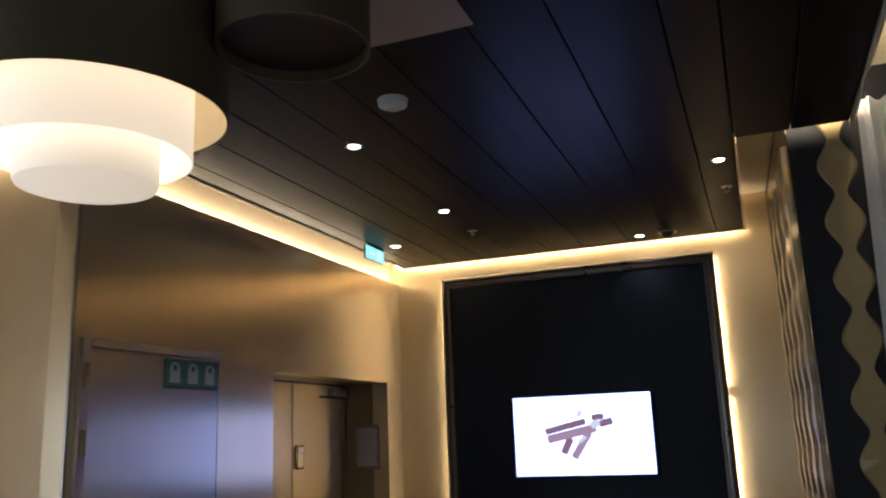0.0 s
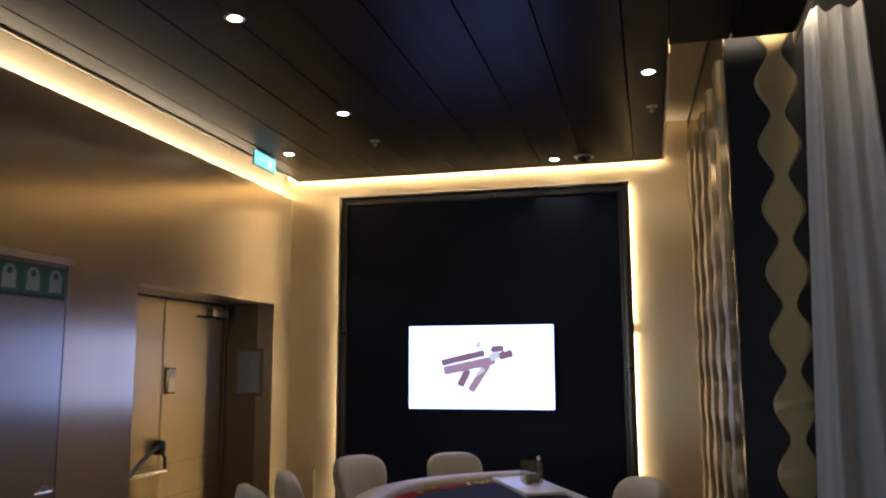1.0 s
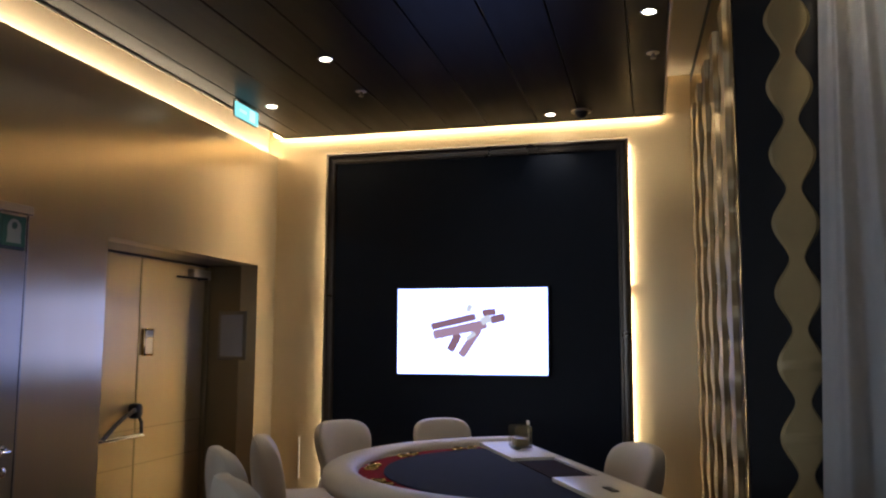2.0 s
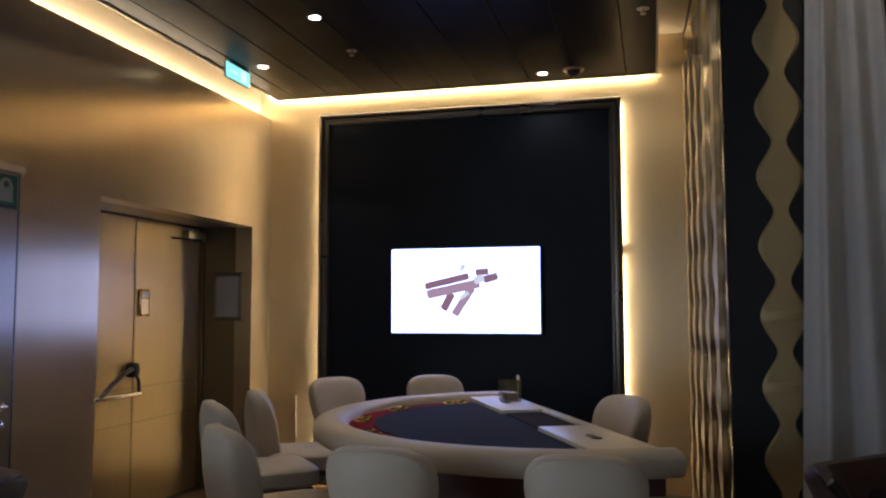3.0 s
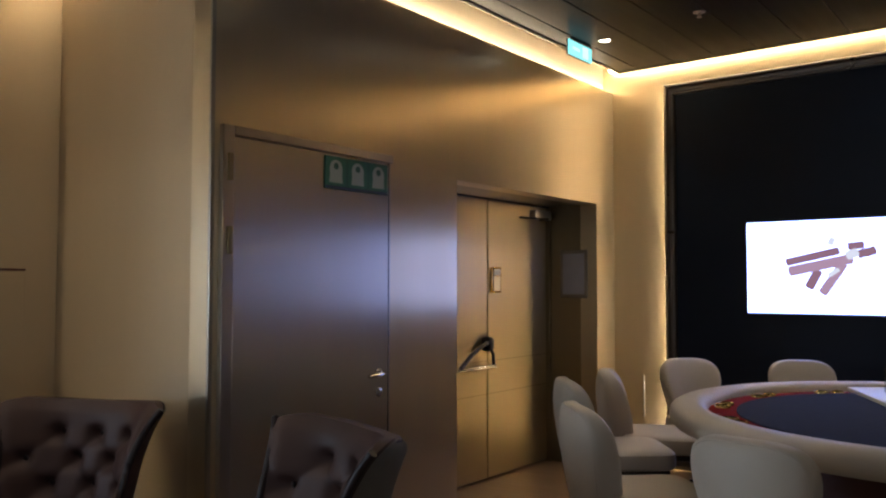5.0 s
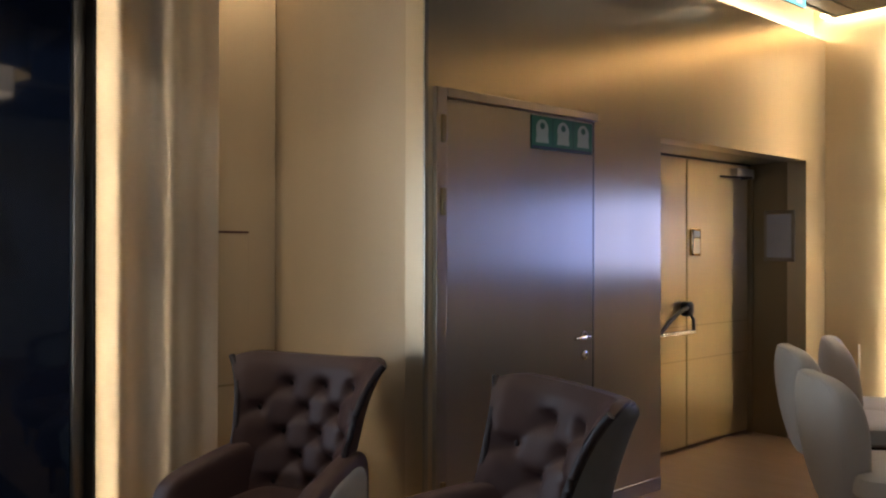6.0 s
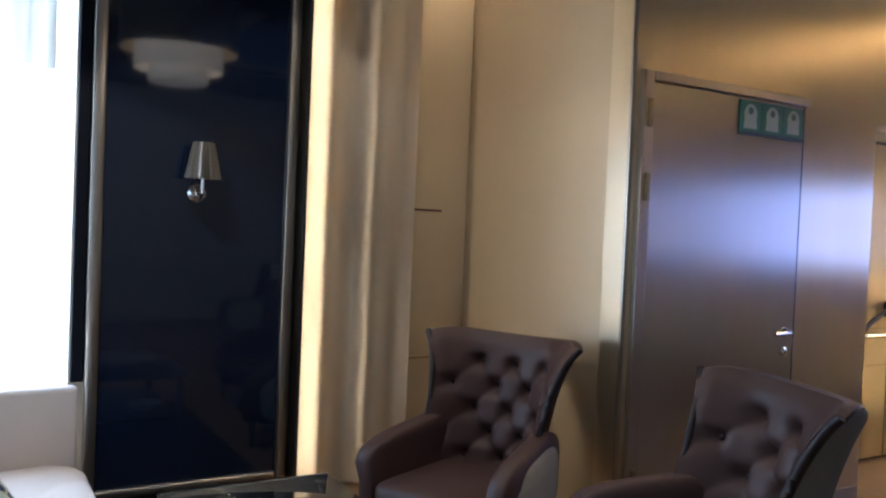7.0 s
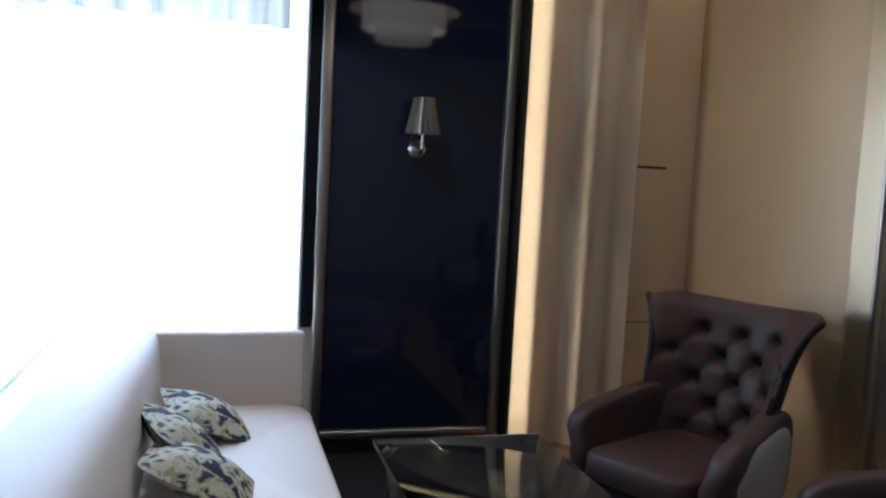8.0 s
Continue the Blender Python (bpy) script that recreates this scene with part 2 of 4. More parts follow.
def soft_box(sx, sy, sz, e1=0.35, e2=0.35, nu=28, nv=16, fn=None):
    """A rounded block: a superellipsoid of those full sizes; fn moves each point."""
    b = bmesh.new()
    sg = lambda v, e: math.copysign(abs(v) ** e, v)
    rings = []
    for j in range(nv + 1):
        a = -math.pi / 2 + math.pi * j / nv
        if j in (0, nv):
            p = Vector((0, 0, sg(math.sin(a), e1) * sz / 2))
            rings.append([b.verts.new(fn(p) if fn else p)])
            continue
        ring = []
        for i in range(nu):
            c = 2 * math.pi * i / nu
            p = Vector((sg(math.cos(a), e1) * sg(math.cos(c), e2) * sx / 2, sg(math.cos(a), e1) * sg(math.sin(c), e2) * sy / 2, sg(math.sin(a), e1) * sz / 2))
            ring.append(b.verts.new(fn(p) if fn else p))
        rings.append(ring)
    for j in range(nv):
        lo, hi = rings[j], rings[j + 1]
        for i in range(nu):
            k = (i + 1) % nu
            if len(lo) == 1:
                b.faces.new((lo[0], hi[k], hi[i]))
            elif len(hi) == 1:
                b.faces.new((lo[i], lo[k], hi[0]))
            else:
                b.faces.new((lo[i], lo[k], hi[k], hi[i]))
    return b


def turned(profile, n=32, m=None, caps=True):
    """A body turned round z from (radius, height) pairs."""
    b = bmesh.new()
    rings = [[b.verts.new((r * math.cos(2 * math.pi * i / n), r * math.sin(2 * math.pi * i / n), z)) for i in range(n)] for r, z in profile]
    for lo, hi in zip(rings, rings[1:]):
        for i in range(n):
            k = (i + 1) % n
            b.faces.new((lo[i], lo[k], hi[k], hi[i]))
    for ring in (rings[0], rings[-1]) if caps else ():
        if (ring[0].co.xy.length) > 1e-4:
            b.faces.new(ring)
    bmesh.ops.remove_doubles(b, verts=b.verts[:], dist=1e-5)
    if m is not None:
        bmesh.ops.transform(b, matrix=m, verts=b.verts[:])
    return b


def tube(points, r, n=10, closed=False):
    """A round bar along points."""
    b = bmesh.new()
    pts = [Vector(p) for p in points]
    rings = []
    for i, p in enumerate(pts):
        a = pts[i - 1] if i or closed else p
        c = pts[(i + 1) % len(pts)] if i < len(pts) - 1 or closed else p
        d = (c - a).normalized()
        u = d.orthogonal() if abs(d.z) > 0.95 else d.cross(Vector((0, 0, 1)))
        u.normalize()
        w = d.cross(u)
        rings.append([b.verts.new(p + r * (math.cos(2 * math.pi * k / n) * u + math.sin(2 * math.pi * k / n) * w)) for k in range(n)])
    pairs = list(zip(rings, rings[1:])) + ([(rings[-1], rings[0])] if closed else [])
    for lo, hi in pairs:
        for k in range(n):
            b.faces.new((lo[k], lo[(k + 1) % n], hi[(k + 1) % n], hi[k]))
    if not closed:
        b.faces.new(rings[0])
        b.faces.new(rings[-1])
    return b


def prism(outline, h0, h1):
    """An upright block over a flat outline of (x, y)."""
    b = bmesh.new()
    lo = [b.verts.new((x, y, h0)) for x, y in outline]
    hi = [b.verts.new((x, y, h1)) for x, y in outline]
    n = len(lo)
    for i in range(n):
        b.faces.new((lo[i], lo[(i + 1) % n], hi[(i + 1) % n], hi[i]))
    b.faces.new(lo)
    b.faces.new(hi)
    return b


def structure(name, bm, mat, label=""):
    return tagged(part(name, bm, mat, None, label), kind="structure")


# ---- the room ----
CEIL, LEFT, BACK, RIGHT = 3.26, -3.40, 7.08, 0.11
WALL_TOP = 3.125  # the metal cladding of the left wall ends below the ceiling, with lights behind its top edge
structure("floor", box(-5.0, 3.2, -4.2, 7.3, -0.1, 0.0), M["floor"], "brown wooden floor")
# Dark sheet that stands in for shade on the floor below the table.
structure("floor_shade_sheet", box(-4.768, -2.35, 0.80, 1.86, 0.0, 0.006), M["floor_shade"], "near-black sheet in place of the shade below the glass table")
bm = bmesh.new()
box(-3.55, LEFT, 2.97, 4.84, 0, WALL_TOP, bm=bm)
box(-3.55, LEFT, 4.84, 6.76, 2.15, WALL_TOP, bm=bm)
box(-3.55, LEFT, 6.76, BACK, 0, WALL_TOP, bm=bm)
structure("wall_left", bm, M["gold_wall"], "brushed gold metal wall with doors")
# Darker base than the wall metal: the recess's dimness sits in the colour.
M["alcove"] = material("dim_alcove_metal", (0.36, 0.29, 0.19), 0.38, 0.9, (0.31, 0.25, 0.16), 6, 0.04, 40, (1, 1, 0.05))
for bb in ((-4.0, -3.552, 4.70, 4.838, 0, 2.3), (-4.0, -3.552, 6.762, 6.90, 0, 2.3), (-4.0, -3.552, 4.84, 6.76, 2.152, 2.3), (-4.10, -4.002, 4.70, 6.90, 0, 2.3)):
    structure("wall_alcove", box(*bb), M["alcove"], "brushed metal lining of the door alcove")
structure("wall_cove", box(-3.64, -3.49, 2.97, 7.25, WALL_TOP + 0.001, 3.6), M["plaster"], "plain recess above the metal wall cladding")
structure("wall_back", box(-3.488, 0.30, BACK, 7.25, 0, 3.6), M["gold_wall_end"], "brushed gold metal end wall")
structure("wall_niche_back", box(-5.0, LEFT - 0.002, 2.972, 3.12, 0, 3.6), M["cream_wall"], "champagne coloured wall of the niche")
structure("wall_niche_side", box(-4.95, -4.79, 1.86, 2.97, 0, 3.6), M["cream_wall"], "champagne coloured side wall of the niche")
bm = bmesh.new()
box(-4.95, -4.80, 0.80, 1.858, 0, 3.6, bm=bm)
box(-4.95, -4.80, -4.2, 0.80, 0, 0.60, bm=bm)
box(-4.95, -4.80, -4.2, 0.80, 2.75, 3.6, bm=bm)
box(-4.95, -4.80, -4.2, -3.4, 0.6, 2.75, bm=bm)
structure("wall_window", bm, M["plaster"], "outer wall with a wide window")
structure("wall_behind", box(-5.0, 3.2, -4.35, -4.2, 0, 3.6), M["plaster"], "plain wall behind the lounge")
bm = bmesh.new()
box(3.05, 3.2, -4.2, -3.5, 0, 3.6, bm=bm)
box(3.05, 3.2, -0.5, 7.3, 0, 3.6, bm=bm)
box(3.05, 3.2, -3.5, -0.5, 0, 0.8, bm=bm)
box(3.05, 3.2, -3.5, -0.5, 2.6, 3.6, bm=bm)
structure("wall_lounge", bm, M["plaster"], "unseen plain wall of the lounge with an added window opening")
structure("wall_right", prism([(0.07, BACK), (0.145, 4.62), (0.50, 4.62), (0.50, BACK)], 0, 3.6), M["navy_wall"], "dark wall beside the gaming table")
M["side_panel"] = material("dark_gold_mirror", (0.26, 0.20, 0.12), 0.22, 0.9, (0.2, 0.155, 0.095), 5, 0.03, 40)
structure("wall_panel", prism([(0.063, BACK - 0.004), (0.138, 4.624), (0.142, 4.624), (0.067, BACK - 0.004)], 0, 3.5), M["side_panel"], "glossy dark gold panel on the wall")
structure("wall_far_right", box(0.502, 3.05, 4.64, 4.8, 0, 3.6), M["navy_wall"], "dark wall behind the curtain")

# ceiling: dark boards with joints, held off the walls by a lit slot
bm = bmesh.new()
edges = [-3.27, -3.10, -2.78, -2.46, -2.14, -1.82, -1.50, -1.10, -0.76, -0.36, -0.14]
for a, c in zip(edges, edges[1:]):
    box(a + 0.0025, c - 0.0025, -4.197, 6.947, CEIL, CEIL + 0.03, 0.004, 1, bm)
x = -0.14
while x < 0.4:
    box(x + 0.004, x + 0.30, -4.2, 4.53, CEIL, CEIL + 0.03, 0.004, 1, bm)
    x += 0.304
for x in (1.0, 1.4, 1.8, 2.2, 2.6):
    box(x + 0.004, x + 0.396, -4.2, 4.60, CEIL, CEIL + 0.03, 0.004, 1, bm)
x = -4.75
while x < -3.3:
    box(x + 0.004, min(x + 0.37, -3.27) - 0.004, -4.2, 2.84, CEIL, CEIL + 0.03, 0.004, 1, bm)
    x += 0.37
box(-3.268, -0.142, -4.2, 6.948, CEIL + 0.034, CEIL + 0.05, bm=bm)
box(-4.8, -3.268, -4.2, 2.84, CEIL + 0.034, CEIL + 0.05, bm=bm)
box(-0.142, 0.47, -4.2, 4.53, CEIL + 0.034, CEIL + 0.05, bm=bm)
box(1.0, 3.05, -4.2, 4.60, CEIL + 0.034, CEIL + 0.05, bm=bm)
structure("ceiling", bm, M["ceiling"], "dark brown ceiling of long boards")
structure("ceiling_slab", box(-5.0, 3.2, -4.35, 7.3, 3.6, 3.7), M["plaster"], "ceiling slab above the light slots")

# lit slots and their pale trims
structure("cove_light", box(-3.475, -3.425, 2.98, 7.06, WALL_TOP + 0.001, WALL_TOP + 0.008), M["led"], "warm light strip behind the top of the metal wall")
structure("cove_light", box(-3.395, -0.16, 6.985, 7.072, 3.298, 3.31), M["led_end"], "warm light strip in the ceiling slot")
structure("cove_light", box(-4.78, -3.395, 2.86, 2.965, 3.345, 3.36), M["led_niche"], "warm light strip in the ceiling slot")
structure("trim", box(-0.13, 0.465, 4.43, 4.45, 3.311, 3.43, 0.002, 1), M["plaster"], "carrier of the light strip over the column")
structure("cove_light", box(-0.12, 0.46, 4.452, 4.46, 3.36, 3.425), M["led"], "warm light strip over the column")
structure("cove_light", box(0.49, 0.51, 2.2, 4.55, 3.34, 3.36), M["led"], "warm light strip over the curtain")
structure("trim", box(0.472, 0.485, -4.2, 4.60, 3.235, 3.335, 0.002, 1), M["plaster"], "pale edge of the curtain pocket")
structure("trim", box(-3.275, -3.262, 2.85, 6.95, 3.246, 3.345, 0.002, 1), M["plaster"], "pale edge of the ceiling slot")
structure("trim", box(-3.275, -0.14, 6.952, 6.965, 3.252, 3.345, 0.002, 1), M["plaster"], "pale edge of the ceiling slot")
structure("trim", box(-0.138, -0.125, 4.62, 6.95, 3.252, 3.5, 0.002, 1), M["cream_wall"], "pale edge of the ceiling slot")
structure("trim", box(-4.78, -3.275, 2.842, 2.855, 3.252, 3.345, 0.002, 1), M["plaster"], "pale edge of the ceiling slot")

# ---- end wall: black panel, frame, screen ----
panel = thing("wall_panel", pose(-1.658, 7.0, 0), "large black panel in a dark bronze frame on the end wall", "panel")
part("backing", box(-1.16, 1.16, 0.0, 0.04, 0.06, 3.03), M["panel"], panel)


def moulding(length, w=0.09):
    """A stepped frame bar along x, its outer edge at z = 0, going down."""
    prof = [(0, 0.035), (0, -0.02), (-0.012, -0.03), (-0.03, -0.032), (-0.04, -0.018), (-0.062, -0.014), (-0.07, -0.024), (-0.084, -0.022), (-w, -0.004), (-w, 0.035)]
    b = bmesh.new()
    ends = []
    for x, s in ((-length / 2, 1), (length / 2, -1)):
        ends.append([b.verts.new((x - s * z, y, z)) for z, y in prof])
    n = len(prof)
    for i in range(n):
        b.faces.new((ends[0][i], ends[0][(i + 1) % n], ends[1][(i + 1) % n], ends[1][i]))
    b.faces.new(ends[0])
    b.faces.new(ends[1])
    return b


W2, TOP = 1.247, 3.105
for nm, m, ln in (("frame_top", pose(0, 0, TOP), 2 * W2), ("frame_bottom", pose(0, 0, 0.03, 0, 180, 0), 2 * W2),
                  ("frame_side", pose(-W2, 0, (TOP + 0.03) / 2, 0, -90, 0), TOP - 0.03), ("frame_side", pose(W2, 0, (TOP + 0.03) / 2, 0, 90, 0), TOP - 0.03)):
    b = moulding(ln)
    bmesh.ops.transform(b, matrix=m, verts=b.verts[:])
    part(nm, b, M["frame"], panel)
for sx in (-1, 1):
    for z0, z1 in ((0.08, 1.88), (1.97, 3.08)):
        part("light_strip", box(sx * 1.236 - 0.009, sx * 1.236 + 0.009, 0.036, 0.046, z0, z1), M["led_panel"], panel, "warm light strip behind the panel")
part("spacer", box(-1.1, 1.1, 0.04, 0.08, 0.2, 2.9), M["dark_metal"], panel)

tv = thing("television", pose(-1.645, 6.965, 1.614), "flat television on the black panel showing cigars on white", "television")
part("case", box(-0.617, 0.617, -0.012, 0.034, -0.351, 0.351, 0.006), M["black_plastic"], tv)
part("screen", box(-0.603, 0.603, -0.0155, -0.0135, -0.337, 0.337), M["screen"], tv, "glowing white screen")


def flat_bar(x0, z0, x1, z1, w, y):
    """A flat bar with rounded ends, for the picture on the screen."""
    a, c = Vector((x0, z0)), Vector((x1, z1))
    d = (c - a).normalized()
    n = Vector((-d.y, d.x))
    pts = []
    for s, e, o in ((1, c, -90), (-1, a, 90)):
        for k in range(7):
            an = radians(o + 180 * k / 6)
            pts.append(e + 0.35 * w * math.cos(an) * d * 1 + w * math.sin(an) * n)
    b = bmesh.new()
    b.faces.new([b.verts.new((p.x, y, p.y)) for p in pts])
    return b


for x0, z0, x1, z1, w, mt in ((-0.315, 0.036, 0.03, 0.112, 0.027, "cigar"), (0.10, 0.142, 0.19, 0.15, 0.026, "cigar"), (-0.165, -0.145, -0.105, -0.03, 0.032, "cigar"),
                              (-0.075, -0.185, 0.06, 0.015, 0.032, "cigar_light"), (-0.295, -0.03, 0.115, 0.055, 0.036, "cigar_light"), (0.165, 0.085, 0.262, 0.11, 0.03, "cigar"),
                              (0.09, 0.075, 0.15, 0.10, 0.03, "cigar_band"), (-0.02, 0.16, -0.005, 0.2, 0.02, "cigar_band"), (0.03, -0.02, -0.03, -0.06, 0.016, "cigar_band")):
    part("picture_cigar", flat_bar(x0, z0, x1, z1, w, -0.017 - 0.0004 * len(tv.children)), M[mt], tv)

# ---- left wall: door, sign, alcove with double door ----
door = thing("door_1", pose(LEFT, 3.635, 0), "closed brushed metal door with a lever handle", "door")
tagged(door, kind="structure")
part("leaf", box(0.002, 0.022, -0.555, 0.525, 0.01, 2.17, 0.003, 1), M["steel_door"], door)
for nm, bb in (("jamb", (-0.0, 0.032, -0.625, -0.56, 0, 2.22)), ("jamb", (-0.0, 0.012, 0.531, 0.556, 0, 2.22)), ("head", (0.0, 0.034, -0.56, 0.556, 2.175, 2.22))):
    part(nm, box(*bb, 0.004, 1), M["steel_trim"], door, "grey steel door frame")
part("gap", box(0.0, 0.0225, 0.5255, 0.5305, 0.01, 2.17), M["black_plastic"], door, "dark gap at the lock side")
for z in (1.62, 1.96, 0.25):
    part("hinge", box(0.022, 0.045, -0.60, -0.572, z, z + 0.13, 0.006), M["hinge"], door, "dull brass hinge")
hd = part("lever_handle", tube([(0.022, 0.445, 0.99), (0.06, 0.445, 0.99), (0.075, 0.435, 0.99), (0.078, 0.40, 0.988), (0.078, 0.31, 0.985)], 0.011), M["chrome"], door, "chrome lever handle")
part("rosette", turned([(0.0, 0), (0.027, 0), (0.027, 0.008), (0.0, 0.01)], 24, pose(0.022, 0.445, 0.99, 0, 90, 0)), M["chrome"], hd)
part("lock", turned([(0.0, 0), (0.026, 0), (0.026, 0.012), (0.02, 0.016), (0.0, 0.016)], 24, pose(0.022, 0.445, 0.885, 0, 90, 0)), M["chrome"], door, "chrome door lock")

sign = thing("safety_sign", pose(LEFT + 0.024, 3.897, 2.071), "green sign with three pale life jacket marks", "sign")
part("plate", box(0, 0.006, -0.248, 0.248, -0.087, 0.087, 0.002, 1), M["sign_green"], sign)
part("writing", box(0.0062, 0.0075, -0.24, 0.24, -0.083, -0.071), M["sign_dark"], sign)
for i, y in enumerate((-0.165, 0.0, 0.165)):
    part("field", box(0.0062, 0.0072, y - 0.076, y + 0.076, -0.066, 0.08), material("green_field", (0.02, 0.12, 0.06), 0.4) if i == 0 else bpy.data.materials["green_field"], sign)
    out = [(math.cos(a) * 0.048, 0.012 + math.sin(a) * 0.052) for a in [math.pi * k / 10 for k in range(11)]] + [(-0.044, -0.015), (-0.05, -0.058), (0.05, -0.058), (0.044, -0.015)]
    b = bmesh.new()
    b.faces.new([b.verts.new((0.0085, y + px, pz + 0.005)) for px, pz in out])
    part("jacket_mark", b, M["sign_white"], sign)
    part("neck_mark", turned([(0, 0), (0.018, 0), (0.018, 0.001), (0, 0.001)], 16, pose(0.0088, y, 0.035, 0, 90, 0)), M["sign_green"], sign)

dd = thing("door_2", pose(-3.88, 5.855, 0), "double brushed metal door in a deep alcove", "door")
tagged(dd, kind="structure")
for y0, y1 in ((0.005, 0.868), (-0.98, -0.005)):
    part("leaf", box(-0.02, 0.02, y0, y1, 0.02, 2.135, 0.003, 1), M["door_gold"], dd)
part("edge_strip", box(0.02, 0.0255, -0.016, 0.003, 0.02, 2.135, 0.002, 1), M["hinge"], dd, "thin bronze strip where the leaves meet")
part("head", box(-0.03, 0.03, -1.0, 0.90, 2.137, 2.151), M["dark_metal"], dd)
part("jamb", box(-0.03, 0.05, 0.875, 0.903, 0, 2.136, 0.004, 1), M["alcove"], dd)
part("jamb", box(-0.03, 0.035, -1.012, -0.985, 0, 2.136, 0.004, 1), M["dark_metal"], dd)
for z in (0.65, 0.90):
    part("joint", box(0.0195, 0.0215, -0.97, 0.86, z, z + 0.005), M["hinge"], dd)
bar = part("push_bar", tube([(0.10, -0.92, 0.87), (0.10, -0.03, 0.87)], 0.016), M["chrome"], dd, "pale steel push bar")
part("bar_arm", tube([(0.05, -0.05, 1.04), (0.09, -0.12, 1.045), (0.10, -0.22, 1.02), (0.10, -0.34, 0.96), (0.10, -0.43, 0.90), (0.10, -0.48, 0.87)], 0.016), M["black_plastic"], bar, "black curved arm")
part("bar_arm", tube([(0.06, -0.05, 1.03), (0.10, -0.045, 0.96), (0.10, -0.04, 0.87)], 0.013), M["black_plastic"], bar, "black curved arm")
part("arm_hub", soft_box(0.09, 0.09, 0.11, 0.6, 0.6, 16, 10, lambda p: p + Vector((0.05, -0.05, 1.035))), M["black_plastic"], bar)
closer = part("door_closer", box(0.02, 0.085, 0.60, 0.86, 2.03, 2.105, 0.008), M["steel_trim"], dd, "grey door closer")
part("closer_arm", tube([(0.06, 0.70, 2.022), (0.20, 0.60, 2.018), (0.04, 0.42, 2.03)], 0.008), M["dark_metal"], closer)
kb = part("key_box", box(0.02, 0.045, 0.025, 0.145, 1.42, 1.62, 0.006), M["brass"], dd, "brass edged key box")
part("key_window", box(0.045, 0.048, 0.04, 0.13, 1.435, 1.55), M["steel_trim"], kb)
part("key_cap", box(0.045, 0.052, 0.045, 0.125, 1.555, 1.605, 0.003), M["white_plastic"], kb)
notice = thing("wall_notice", pose(-3.60, 6.757, 1.575), "framed pale notice in the alcove", "notice")
part("frame", box(-0.135, 0.115, -0.012, 0.003, -0.20, 0.20, 0.003), M["steel_trim"], notice)
part("sheet", box(-0.11, 0.09, -0.0145, -0.0125, -0.17, 0.17), M["paper"], notice)
structure("baseboard", box(LEFT, LEFT + 0.012, 4.26, 4.83, 0, 0.08, 0.003, 1), M["steel_trim"], "low metal skirting")
structure("baseboard", box(LEFT, -2.93, BACK - 0.012, BACK, 0, 0.08, 0.003, 1), M["steel_trim"], "low metal skirting")
structure("baseboard", box(-0.38, RIGHT, BACK - 0.012, BACK, 0, 0.08, 0.003, 1), M["steel_trim"], "low metal skirting")
structure("trim", box(-3.145, -3.133, BACK - 0.008, BACK, 0.40, 0.74, 0.002, 1), M["sill"], "slim pale strip on the end wall")
structure("corner_trim", box(LEFT - 0.012, LEFT + 0.004, 2.962, 2.985, 0, 3.4, 0.004, 2), M["steel_trim"], "rounded metal corner strip")

# ---- right wall and column: wavy gold strips ----
def wave_outline(z0, z1, period, wide, narrow, z_ref, step=0.02):
    rows = []
    z = z0
    while z <= z1 + 1e-6:
        c = 0.5 + 0.5 * math.cos(2 * math.pi * (z - z_ref) / period)
        rows.append((z, narrow + (wide - narrow) * c ** 0.8))
        z += step
    return rows


def wave_strip(rows, thick, swell=0.0):
    """A wavy strip in the x-z plane, its front towards -y; it stands out more where it is wide."""
    b = bmesh.new()
    top = max(w for z, w in rows)
    cols = [[b.verts.new((s * w, y, z)) for s, y in ((-1, 0), (-0.85, -thick - swell * (w / top) ** 2), (0.85, -thick - swell * (w / top) ** 2), (1, 0))] for z, w in rows]
    for lo, hi in zip(cols, cols[1:]):
        for k in range(4):
            b.faces.new((lo[k], lo[(k + 1) % 4], hi[(k + 1) % 4], hi[k]))
    b.faces.new(cols[0])
    b.faces.new(cols[-1])
    return b


strip = new("wave_relief", mesh_of(wave_strip(wave_outline(0.0, 3.44, 0.322, 0.103, 0.033, 2.075), 0.012), M["gold_paint"], "wave_relief"))
strip.matrix_world = pose(0.380, 4.618, 0)
tagged(strip, "dull gold wavy strip on the black column", "wall decoration", "wavy strips")
st2 = new("wave_relief", strip.data)
st2.matrix_world = pose(1.03, 4.638, 0)
tagged(st2, "dull gold wavy strip behind the grey curtain", "wall decoration", "wavy strips")
side = mesh_of(wave_strip(wave_outline(0.0, 3.25, 0.322, 0.13, 0.072, 2.0), 0.024, 0.009), M["gold_relief_bright"], "wave_relief")
for i, y in enumerate((4.88, 5.34, 5.80, 6.26, 6.72)):
    ob = new("wave_relief", side)
    ob.matrix_world = pose(0.144 - 0.0305 * (y - 4.62), y, 0.0, 0, 0, -88.25)
    tagged(ob, "bright gold wavy strip on the dark wall", "wall decoration", "wavy strips")


